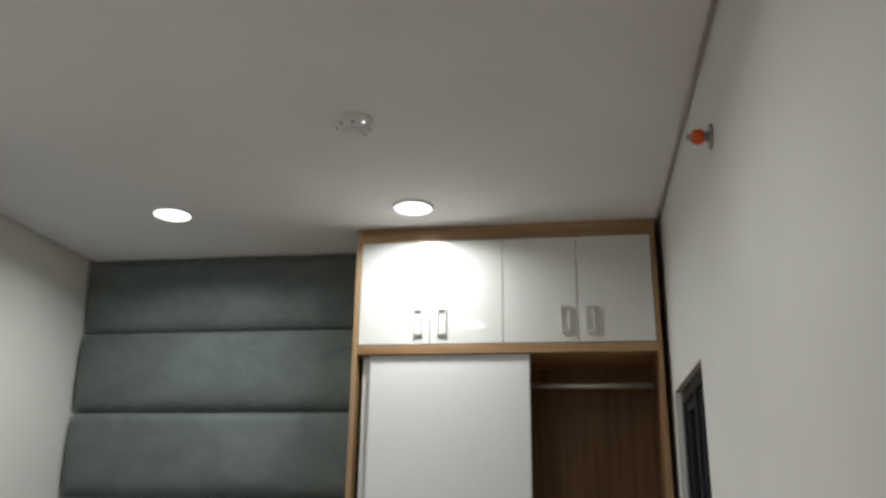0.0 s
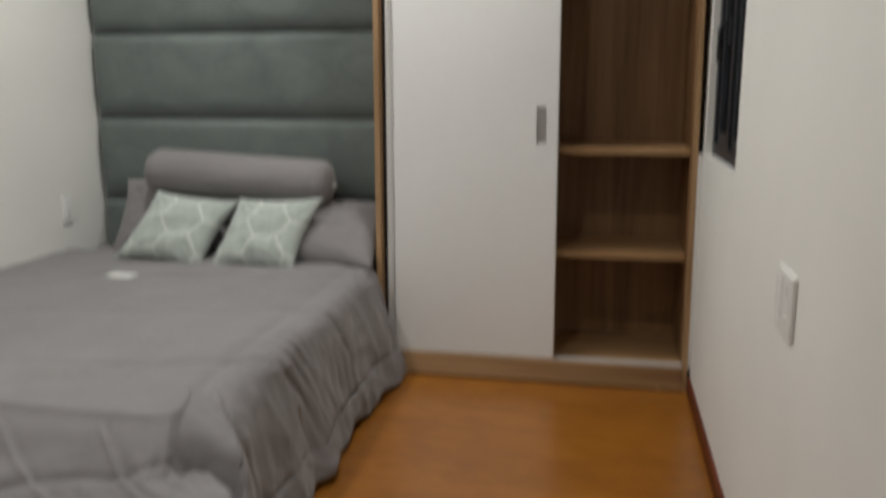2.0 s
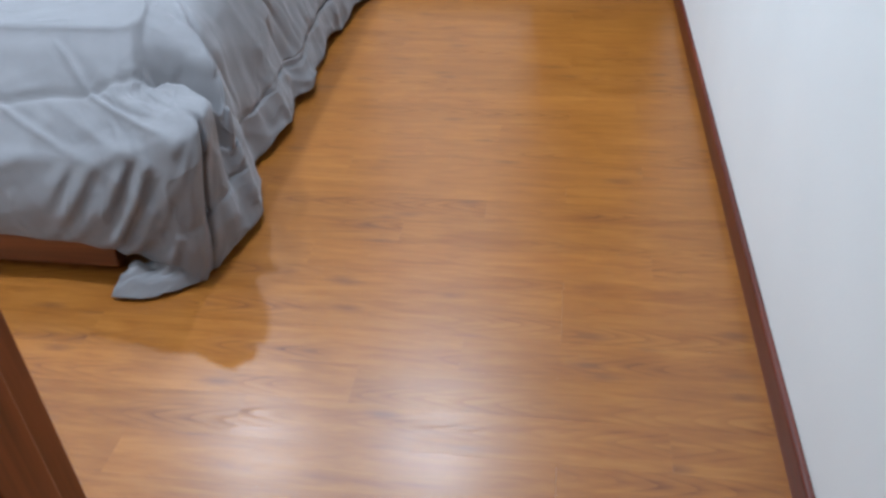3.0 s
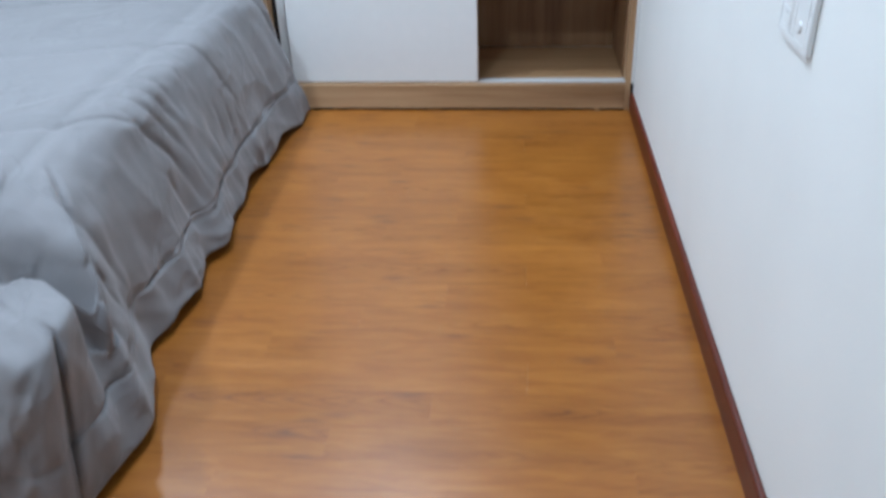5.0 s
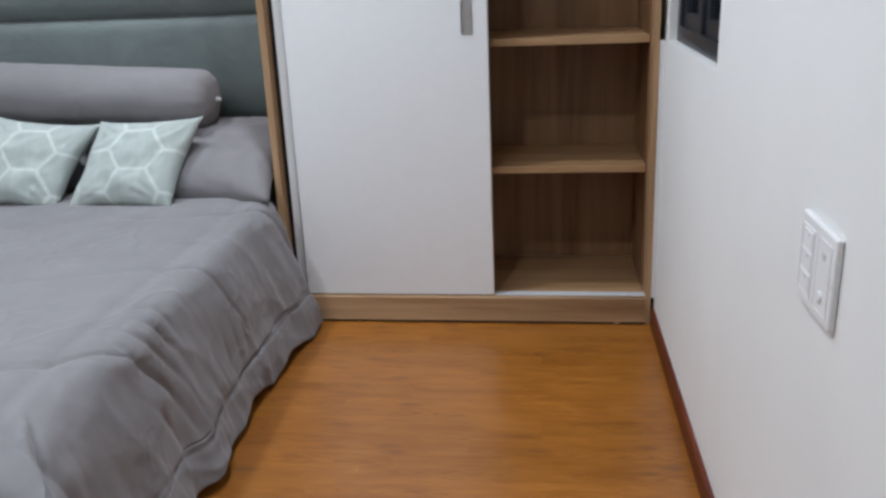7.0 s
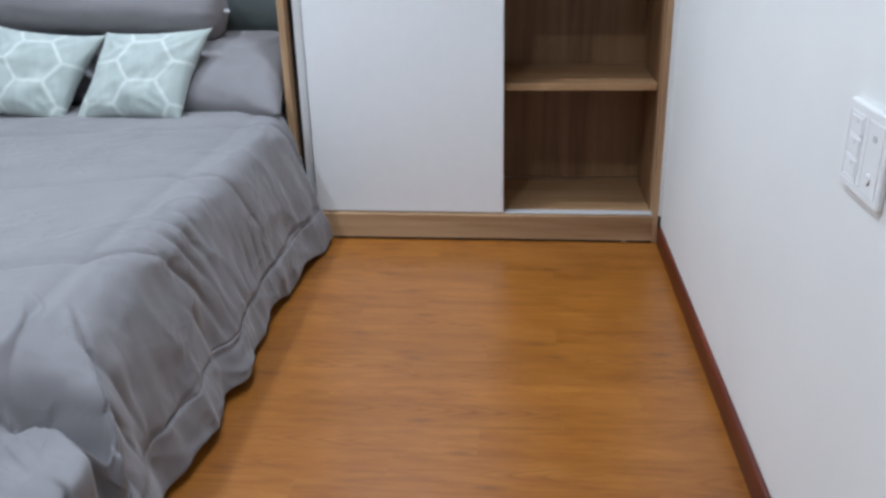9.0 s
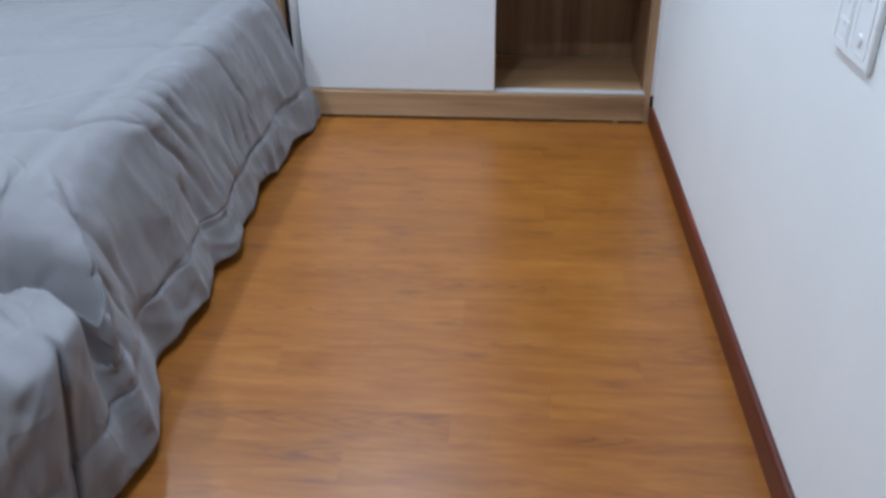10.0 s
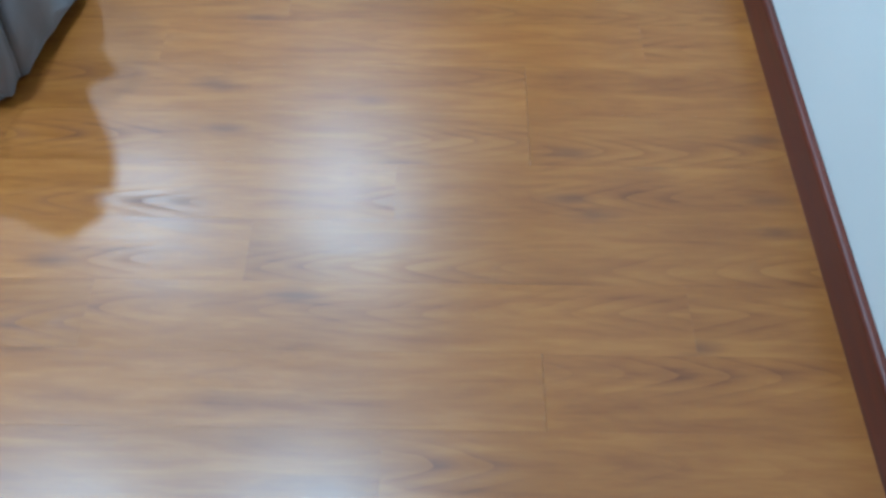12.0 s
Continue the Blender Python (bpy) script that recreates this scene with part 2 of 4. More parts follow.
def print_canvas():
    """A hazy blue picture: pale sky, a faint pink band, a slate-blue lower part."""
    k = Nodes("hazy_blue_print", 0.35, spec=0.5)
    c = k.n("SeparateXYZ", [(0, k.coords())]).outputs[2]
    n1 = k.noise(k.coords((1, 3, 6)), 2.0, 5)
    f = k.math("MULTIPLY_ADD", n1, 0.12, k.math("MULTIPLY_ADD", c, 1.65, 0.0))
    k.to("Base Color", k.ramp(f, [(0.06, (0.23, 0.26, 0.36)), (0.34, (0.20, 0.24, 0.36)), (0.37, (0.40, 0.36, 0.42)), (0.55, (0.30, 0.38, 0.52)), (0.95, (0.36, 0.45, 0.60))]))
    return k.m


M_WALL = paint("white_wall_paint", (0.80, 0.80, 0.775))
M_CEIL = paint("white_ceiling_paint", (0.87, 0.865, 0.85), 0.8, 0.2, 0.15)
M_FLOOR = floor_wood()
M_SUB = plain("dark_underlay", (0.045, 0.02, 0.01), 0.9)
M_SKIRT = red_wood("red_brown_skirting_wood", 1, 0.40, (0.90, 0.60, 0.45))
M_DOORWOOD = red_wood("red_brown_door_wood", 2, 0.32, (1.8, 1.75, 1.2))
M_OAKX = oak("oak_laminate_across", 0, (1.0, 0.965, 0.91))
M_OAKZ = oak("oak_laminate_upright", 2, (1.0, 0.965, 0.91))
# same oak inside, its tint darkened to carry the wardrobe's inner shade
M_OAKIN = oak("oak_laminate_inside_shaded", 2, (0.54, 0.44, 0.35), 0.5)
# shelf oak, darkened less: shade between the boards is put into the tint
M_OAKSH = oak("oak_laminate_shelf_shaded", 0, (0.84, 0.75, 0.63), 0.45)
M_GLOSS = plain("white_gloss_laminate", (0.74, 0.745, 0.73), 0.05, spec=0.5, wear=0.02)
M_SATIN = plain("white_satin_laminate", (0.775, 0.785, 0.785), 0.38, spec=0.45, wear=0.02)
M_ALU = plain("brushed_aluminium", (0.62, 0.62, 0.62), 0.34, 1.0)
M_CHROME = plain("chrome", (0.72, 0.72, 0.72), 0.13, 1.0)
M_RAIL = plain("pale_rail_metal", (0.75, 0.74, 0.72), 0.45, 0.6)
# near-black, stands in for the shade in gaps and slots
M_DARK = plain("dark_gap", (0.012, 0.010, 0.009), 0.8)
M_BLACK = plain("black_aluminium", (0.020, 0.023, 0.029), 0.34)
M_PLASTIC = plain("white_plastic", (0.80, 0.80, 0.79), 0.3, wear=0.03)
M_GREYPL = plain("grey_plastic", (0.33, 0.33, 0.34), 0.4)
M_PALEGREY = plain("pale_grey_plastic", (0.58, 0.58, 0.58), 0.4)
M_ORANGE = plain("orange_plastic", (0.85, 0.13, 0.015), 0.35)
M_VELVET = velvet()
M_BLANKET = cloth("grey_quilt_cotton", (0.215, 0.207, 0.212), 0.2, wrinkle=0.2, mottled=0.08)
M_PILLOW = cloth("grey_pillow_cotton", (0.215, 0.205, 0.210), 0.2, wrinkle=0.2, mottled=0.06)
M_HEX = hex_cloth()
M_PRINT = print_canvas()
M_FRAME = plain("slate_frame", (0.10, 0.12, 0.17), 0.4)
M_PAPER = plain("white_paper", (0.66, 0.66, 0.65), 0.6, wear=0.03)
M_LED = glow("led_diffuser", (1.0, 0.97, 0.92), 7.0)
M_SPARK = glow("small_white_led", (1.0, 1.0, 1.0), 2.0)
M_GLASS = Nodes("window_glass", 0.03)
M_GLASS.b.inputs["Base Color"].default_value = (0.35, 0.38, 0.42, 1)
M_GLASS.b.inputs["Transmission Weight"].default_value = 1.0
M_GLASS = M_GLASS.m


# ---- mesh helpers ----
def box(bm, x0, x1, y0, y1, z0, z1):
    v = [bm.verts.new((x, y, z)) for z in (z0, z1) for y in (y0, y1) for x in (x0, x1)]
    for f in ((0, 2, 3, 1), (4, 5, 7, 6), (0, 1, 5, 4), (2, 6, 7, 3), (0, 4, 6, 2), (1, 3, 7, 5)):
        bm.faces.new([v[i] for i in f])
    return bm


def slab(x0, x1, y0, y1, z0, z1, bevel=0.0, seg=2):
    bm = box(bmesh.new(), x0, x1, y0, y1, z0, z1)
    if bevel:
        bmesh.ops.bevel(bm, geom=bm.edges[:], offset=bevel, segments=seg, affect="EDGES", profile=0.5)
    return bm


def tube(points, radius, sides=12):
    """A round bar along a line of points."""
    bm = bmesh.new()
    pts = [Vector(p) for p in points]
    rings = []
    for i, p in enumerate(pts):
        d = (pts[min(i + 1, len(pts) - 1)] - pts[max(i - 1, 0)]).normalized()
        a = d.orthogonal().normalized() if i == 0 else (rings_a - d * rings_a.dot(d)).normalized()
        rings_a = a
        b = d.cross(a)
        r = radius[i] if isinstance(radius, (list, tuple)) else radius
        rings.append([bm.verts.new(p + (a * math.cos(t) + b * math.sin(t)) * r) for t in [2 * math.pi * j / sides for j in range(sides)]])
    for r0, r1 in zip(rings, rings[1:]):
        for j in range(sides):
            bm.faces.new((r0[j], r0[(j + 1) % sides], r1[(j + 1) % sides], r1[j]))
    bm.faces.new(rings[0][::-1])
    bm.faces.new(rings[-1])
    bmesh.ops.recalc_face_normals(bm, faces=bm.faces[:])
    return bm


def lathe(profile, centre, axis="z", sides=40):
    """A turned body: (radius, height) pairs round an axis through centre."""
    bm = bmesh.new()
    rings = []
    for r, h in profile:
        ring = []
        for j in range(sides):
            t = 2 * math.pi * j / sides
            a, b = r * math.cos(t), r * math.sin(t)
            q = (a, b, h) if axis == "z" else (h, a, b)
            ring.append(bm.verts.new(Vector(centre) + Vector(q)))
        rings.append(ring)
    for r0, r1 in zip(rings, rings[1:]):
        for j in range(sides):
            bm.faces.new((r0[j], r0[(j + 1) % sides], r1[(j + 1) % sides], r1[j]))
    bm.faces.new(rings[0][::-1])
    bm.faces.new(rings[-1])
    bmesh.ops.recalc_face_normals(bm, faces=bm.faces[:])
    return bm


def mesh_of(name, bm, material, smooth=False):
    me = bpy.data.meshes.new(name)
    bmesh.ops.recalc_face_normals(bm, faces=bm.faces[:])
    bm.to_mesh(me)
    bm.free()
    me.materials.append(material)
    if smooth:
        me.shade_smooth()
    return me


def part(name, bm, material, parent, label="", smooth=False):
    """One mesh, given in world metres, under a thing or under a part of it."""
    root = parent
    while root.parent:
        root = root.parent
    bmesh.ops.translate(bm, verts=bm.verts[:], vec=-root.location)
    ob = new(name, mesh_of(name, bm, material, smooth))
    ob.parent = parent
    return tagged(ob, label)


def thing(name, base, label, category, group=""):
    ob = new(name)
    ob.location = base
    return tagged(ob, label, category, group)


def solo(name, bm, material, label, category, base=(0, 0, 0), group="", kind="", smooth=False):
    """A thing of one mesh, given in world metres."""
    bmesh.ops.translate(bm, verts=bm.verts[:], vec=-Vector(base))
    ob = new(name, mesh_of(name, bm, material, smooth))
    ob.location = base
    return tagged(ob, label, category, group, kind)


# ---- the room ----
WIN_Y0, WIN_Y1, WIN_Z0, WIN_Z1 = -0.797, -0.06, 0.967, 1.874
DOOR_X0, DOOR_X1, DOOR_H = -1.036, -0.001, 2.10
HALL = -4.5
TOP = CEIL + 0.05

bm = bmesh.new()
box(bm, RIGHT, 0.12, HALL, WIN_Y0, 0, TOP)
box(bm, RIGHT, 0.12, WIN_Y1, BACK, 0, TOP)
box(bm, RIGHT, 0.12, WIN_Y0, WIN_Y1, 0, WIN_Z0)
box(bm, RIGHT, 0.12, WIN_Y0, WIN_Y1, WIN_Z1, TOP)
solo("wall_east", bm, M_WALL, "white painted wall with a small window opening", "wall", kind="structure")
solo("wall_west", slab(LEFT - 0.12, LEFT, FRONT - 0.14, BACK, 0, TOP), M_WALL, "white painted bedroom wall beside the bed", "wall", kind="structure")
solo("wall_north", slab(LEFT - 0.12, 0.12, BACK, BACK + 0.12, 0, TOP), M_WALL, "white wall behind headboard and wardrobe", "wall", kind="structure")
bm = bmesh.new()
box(bm, LEFT, DOOR_X0, FRONT - 0.14, FRONT, 0, TOP)
box(bm, DOOR_X0, RIGHT, FRONT - 0.14, FRONT, DOOR_H, TOP)
solo("wall_south", bm, M_WALL, "white painted wall with the bedroom doorway", "wall", kind="structure")
solo("wall_hall_west", slab(-1.62, -1.5, HALL, FRONT - 0.14, 0, TOP), M_WALL, "plain white wall of the passage", "wall", kind="structure")
solo("wall_hall_south", slab(-1.62, 0.12, HALL - 0.12, HALL, 0, TOP), M_WALL, "plain white end wall of the passage", "wall", kind="structure")

bm = bmesh.new()
GAP = 0.022
box(bm, LEFT + GAP, RIGHT - GAP, FRONT + GAP, BACK, CEIL, CEIL + 0.020)
box(bm, LEFT - 0.12, 0.12, HALL - 0.12, BACK + 0.12, CEIL + 0.022, CEIL + 0.085)
box(bm, -1.5, RIGHT, HALL, FRONT - 0.14, CEIL, CEIL + 0.020)
solo("ceiling", bm, M_CEIL, "white plaster ceiling with a shadow gap round it", "ceiling", kind="structure")

floor_ob = solo("floor", slab(LEFT - 0.12, 0.12, HALL - 0.12, BACK + 0.12, -0.12, -0.009), M_SUB, "glossy orange-brown laminate plank floor", "floor", kind="structure")

bm = slab(-0.012, -0.0005, FRONT + 0.0, -0.004, 0, 0.064)
top_edges = [e for e in bm.edges if all(v.co.z > 0.05 and v.co.x < -0.01 for v in e.verts)]
bmesh.ops.bevel(bm, geom=top_edges, offset=0.008, segments=4, affect="EDGES", profile=0.5)
solo("baseboard", bm, M_SKIRT, "polished red-brown wooden skirting along the wall", "skirting", kind="structure")


def door_frame():
    d = tagged(new("door_1"), "red-brown wooden door frame round the open doorway", "door frame", kind="structure")
    d.location = (-0.5, FRONT, 0)
    y0, y1 = FRONT - 0.15, FRONT + 0.008
    t = 0.04
    left, right = DOOR_X0 + t, DOOR_X1 - 0.03
    for x0, x1 in ((DOOR_X0, left), (right, DOOR_X1)):
        part("jamb", slab(x0, x1, y0, y1, 0, DOOR_H, 0.003), M_DOORWOOD, d)
    part("head", slab(left, right, y0, y1, DOOR_H - t, DOOR_H, 0.003), M_DOORWOOD, d)
    part("door_stop", slab(left, left + 0.014, y0 + 0.035, y1 - 0.05, 0, DOOR_H - t, 0.003), M_DOORWOOD, d)
    part("door_stop", slab(right - 0.014, right, y0 + 0.035, y1 - 0.05, 0, DOOR_H - t, 0.003), M_DOORWOOD, d)
    part("architrave", slab(DOOR_X0 - 0.05, DOOR_X0 + 0.012, FRONT + 0.009, FRONT + 0.022, 0, DOOR_H + 0.05, 0.004), M_DOORWOOD, d)
    part("architrave", slab(DOOR_X0 + 0.013, DOOR_X1 - 0.002, FRONT + 0.009, FRONT + 0.022, DOOR_H - 0.01, DOOR_H + 0.05, 0.004), M_DOORWOOD, d)


door_frame()


def window():
    w = tagged(new("window_1"), "small dark aluminium casement window shut against the night", "window", kind="structure")
    w.location = (0.05, WIN_Y0, WIN_Z0)
    x0, x1 = 0.022, 0.075
    y0, y1, z0, z1 = WIN_Y0 + 0.002, WIN_Y1 - 0.002, WIN_Z0 + 0.002, WIN_Z1 - 0.002
    f = 0.045
    fr = part("window_frame", slab(x0, x1, y0, y0 + f, z0, z1, 0.002), M_BLACK, w)
    part("frame_bar", slab(x0, x1, y1 - f, y1, z0, z1, 0.002), M_BLACK, fr)
    part("frame_bar", slab(x0, x1, y0 + f, y1 - f, z0, z0 + f, 0.002), M_BLACK, fr)
    part("frame_bar", slab(x0, x1, y0 + f, y1 - f, z1 - f, z1, 0.002), M_BLACK, fr)
    mid = (y0 + y1) / 2
    part("frame_bar", slab(x0, x1, mid - 0.022, mid + 0.022, z0 + f, z1 - f, 0.002), M_BLACK, fr)
    for a, b in ((y0 + f, mid - 0.022), (mid + 0.022, y1 - f)):
        s = part("sash", slab(x0 + 0.012, x1 - 0.01, a, a + 0.04, z0 + f, z1 - f, 0.002), M_BLACK, w)
        part("sash_bar", slab(x0 + 0.012, x1 - 0.01, b - 0.04, b, z0 + f, z1 - f, 0.002), M_BLACK, s)
        part("sash_bar", slab(x0 + 0.012, x1 - 0.01, a + 0.04, b - 0.04, z0 + f, z0 + f + 0.04, 0.002), M_BLACK, s)
        part("sash_bar", slab(x0 + 0.012, x1 - 0.01, a + 0.04, b - 0.04, z1 - f - 0.04, z1 - f, 0.002), M_BLACK, s)
        g = part("pane", slab(x0 + 0.026, x0 + 0.032, a + 0.038, b - 0.038, z0 + f + 0.038, z1 - f - 0.038), M_GLASS, w)
        g.visible_shadow = False
    hy = mid + 0.045
    base = part("handle", slab(x0 - 0.008, x0 + 0.011, hy - 0.014, hy + 0.014, 1.36, 1.44, 0.003), M_BLACK, w, "black lever handle")
    part("lever", tube([(x0 - 0.006, hy, 1.42), (x0 - 0.03, hy, 1.42), (x0 - 0.036, hy, 1.41), (x0 - 0.036, hy, 1.30)], 0.008, 10), M_BLACK, base, smooth=True)


window()


# ---- wardrobe ----
WX0, WX1, WD = -1.306, -0.022, 0.45


def wardrobe():
    w = thing("wardrobe", (-0.66, 0.2, 0), "tall oak and white wardrobe, sliding door open on empty shelves", "wardrobe")
    t = 0.022
    part("side_panel", slab(WX0, WX0 + t, 0, WD, 0.0, CEIL - 0.002, 0.001), M_OAKZ, w)
    part("side_panel", slab(WX1 - 0.018, WX1, 0, WD, 0.0, CEIL - 0.002, 0.001), M_OAKZ, w)
    xa, xb = WX0 + t, WX1 - 0.018
    part("top_fascia", slab(xa, xb, 0.0, 0.02, 2.541, CEIL - 0.002, 0.001), M_OAKX, w)
    part("middle_rail", slab(xa, xb, 0.0, WD - 0.012, 2.047, 2.085, 0.001), M_OAKX, w)
    part("plinth", slab(xa, xb, -0.004, 0.02, 0.009, 0.097, 0.001), M_OAKX, w)
    part("plinth_shadow_strip", slab(xa, xb, 0.001, 0.02, 0.0, 0.0085), M_DARK, w)
    part("caulk_dab", slab(-0.143, -0.126, -0.007, 0.0005, 0.0, 0.0115, 0.002), M_OAKX, w)
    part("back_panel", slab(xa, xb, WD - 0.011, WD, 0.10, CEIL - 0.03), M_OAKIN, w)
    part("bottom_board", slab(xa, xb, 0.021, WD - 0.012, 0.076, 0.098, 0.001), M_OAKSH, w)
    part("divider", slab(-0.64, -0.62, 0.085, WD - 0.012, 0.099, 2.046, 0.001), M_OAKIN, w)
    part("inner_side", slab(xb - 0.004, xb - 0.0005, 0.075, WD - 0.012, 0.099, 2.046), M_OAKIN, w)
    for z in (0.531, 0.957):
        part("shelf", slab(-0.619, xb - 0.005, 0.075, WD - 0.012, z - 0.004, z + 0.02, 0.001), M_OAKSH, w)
    part("track", slab(-0.555, xb, 0.016, 0.052, 0.0985, 0.102, 0.001), M_PALEGREY, w, "white sliding door track")
    rod = part("hanging_rail", tube([(-0.618, 0.22, 1.94), (xb - 0.006, 0.22, 1.94)], 0.0125, 16), M_RAIL, w, "pale metal hanging rail", True)
    part("rail_bracket", lathe([(0.022, -0.006), (0.022, 0.004), (0.016, 0.006)], (xb - 0.012, 0.22, 1.94), "x", 20), M_CHROME, rod)
    part("filler_strip", slab(-0.0185, -0.0005, 0.004, 0.02, 0.099, 0.965, 0.001), M_SATIN, w, "white filler beside the wall")
    part("side_gap", slab(-0.0105, -0.0005, 0.012, 0.03, 0.0, 0.098), M_DARK, w)
    # sliding doors: the outer one is pushed along over the inner one
    rear = part("sliding_door", slab(xa + 0.0185, -0.625, 0.039, 0.057, 0.103, 2.041, 0.0015), M_SATIN, w)
    # dark strip painted in for the shaded gap between side panel and door
    part("edge_profile", slab(xa + 0.001, xa + 0.018, 0.054, 0.062, 0.106, 2.041, 0.001), M_DARK, rear)
    front = bmesh.new()
    dx0, dx1, dy0, dy1, dz0, dz1 = -1.228, -0.560, 0.016, 0.036, 0.1025, 2.043
    hx0, hx1, hz0, hz1 = -0.645, -0.606, 0.999, 1.141
    box(front, dx0, hx0, dy0, dy1, dz0, dz1)
    box(front, hx1, dx1, dy0, dy1, dz0, dz1)
    box(front, hx0, hx1, dy0, dy1, dz0, hz0)
    box(front, hx0, hx1, dy0, dy1, hz1, dz1)
    fd = part("sliding_door", front, M_SATIN, w)
    pull = bmesh.new()
    box(pull, hx0, hx1, dy0 + 0.011, dy0 + 0.013, hz0, hz1)
    for a in ((hx0, hx0 + 0.004, hz0, hz1), (hx1 - 0.004, hx1, hz0, hz1), (hx0 + 0.004, hx1 - 0.004, hz0, hz0 + 0.004), (hx0 + 0.004, hx1 - 0.004, hz1 - 0.004, hz1)):
        box(pull, a[0], a[1], dy0 - 0.002, dy0 + 0.011, a[2], a[3])
    part("recessed_pull", pull, M_ALU, fd, "brushed aluminium recessed pull")
    part("edge_profile", slab(dx1 + 0.0005, dx1 + 0.004, dy0 - 0.001, dy1 + 0.001, dz0, dz1), M_ALU, fd)
    part("edge_profile", slab(dx0 - 0.004, dx0 - 0.0005, dy0 - 0.001, dy1 + 0.001, dz0, dz1), M_ALU, fd)
    # upper doors with bow handles
    n, lo, hi = 4, xa + 0.002, xb - 0.002
    wd = (hi - lo) / n
    for i in range(n):
        a, b = lo + i * wd + 0.0014, lo + (i + 1) * wd - 0.0014
        y = 0.0005 * i
        d = part("upper_door", slab(a, b, -0.002 + y, 0.016, 2.088, 2.538, 0.0012), M_GLOSS, w)
        hx = b - 0.05 if i % 2 == 0 else a + 0.05
        h = part("handle", slab(hx - 0.0155, hx + 0.0155, -0.0034, -0.0022, 2.1295, 2.2365), M_SATIN, d, "white sunk handle with a chrome rim")
        rim = bmesh.new()
        for q in ((hx - 0.019, hx - 0.0135, 2.126, 2.240), (hx + 0.0135, hx + 0.019, 2.126, 2.240), (hx - 0.0134, hx + 0.0134, 2.126, 2.137), (hx - 0.0134, hx + 0.0134, 2.229, 2.240)):
            box(rim, q[0], q[1], -0.0125, -0.0035, q[2], q[3])
        part("rim", rim, M_RAIL, h)
    # the free end leans: its foot stands closer to the wall than its top
    for ob in w.children_recursive:
        if ob.name.split(".")[0] in ("filler_strip", "side_gap"):
            continue
        for v in ob.data.vertices:
            f = (v.co.x + w.location.x - WX0) / (WX1 - WX0)
            v.co.x += f * (0.011 - 0.0085 * v.co.z)


wardrobe()


# ---- headboard ----
def headboard():
    h = thing("headboard", (-2.05, 0.4, 0), "full-height grey-green velvet headboard of wide padded panels", "headboard")
    x0, x1 = LEFT + 0.004, WX0 - 0.004
    part("backing", slab(x0 + 0.004, x1 - 0.004, 0.37, BACK - 0.001, 0.02, CEIL - 0.004), M_VELVET, h)
    edges = [0.294, 0.683, 1.072, 1.461, 1.850, 2.237, CEIL - 0.004]
    for z0, z1 in zip(edges, edges[1:]):
        bm = bmesh.new()
        nu, nv = 64, 44
        rows = []
        for j in range(nv + 1):
            v = 0.5 - 0.5 * math.cos(math.pi * j / nv)
            row = []
            for i in range(nu + 1):
                u = i / nu
                eu = min(u, 1 - u) * (x1 - x0)
                ev = min(v, 1 - v) * (z1 - z0)
                rise = (1 - math.exp(-(ev / (0.030 if v < 0.5 else 0.013)) ** (0.85 if v < 0.5 else 1.1))) * (1 - math.exp(-eu / 0.02))
                puff = 0.008 * math.sin(math.pi * v) ** 0.7 + 0.004 * noise.noise((u * 5, v * 2, z0 * 3))
                pull = 0.002 * noise.noise((u * 26, z0 * 9, 1.7)) * math.exp(-ev / 0.05)
                row.append(bm.verts.new((x0 + u * (x1 - x0), 0.369 - 0.052 * rise - puff * rise + pull, z0 + 0.001 + v * (z1 - z0 - 0.002))))
            rows.append(row)
        for r0, r1 in zip(rows, rows[1:]):
            for i in range(nu):
                bm.faces.new((r0[i], r0[i + 1], r1[i + 1], r1[i]))
        p = part("padded_panel", bm, M_VELVET, h, smooth=True)
        s = p.modifiers.new("thick", "SOLIDIFY")
        s.thickness, s.offset = 0.004, -1


headboard()


# ---- bed ----
def smoothstep(a, b, x):
    t = min(max((x - a) / (b - a), 0), 1)
    return t * t * (3 - 2 * t)


def bed():
    b = thing("bed", (-2.0, -0.8, 0), "low wooden double bed with a grey mattress under the quilt", "bed")
    part("bed_frame", slab(LEFT + 0.01, -1.36, -1.938, -1.86, 0.022, 0.115, 0.006), M_BEDWOOD, b)
    # dark sheet in place of the shadow under the raised frame
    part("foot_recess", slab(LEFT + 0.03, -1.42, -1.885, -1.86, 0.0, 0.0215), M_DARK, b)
    part("side_rail", slab(-1.40, -1.36, -1.859, 0.3, 0.0, 0.24, 0.006), M_BEDWOOD, b)
    part("slat_base", slab(LEFT + 0.01, -1.401, -1.859, 0.3, 0.10, 0.20), M_BEDWOOD, b)
    m = slab(LEFT + 0.015, -1.36, -1.69, 0.305, 0.2005, 0.462, 0.05, 5)
    part("mattress", m, M_PILLOW, b, smooth=True)


M_BEDWOOD = red_wood("orange_brown_bed_wood", 0, 0.35, (1.3, 1.4, 0.95))
bed()

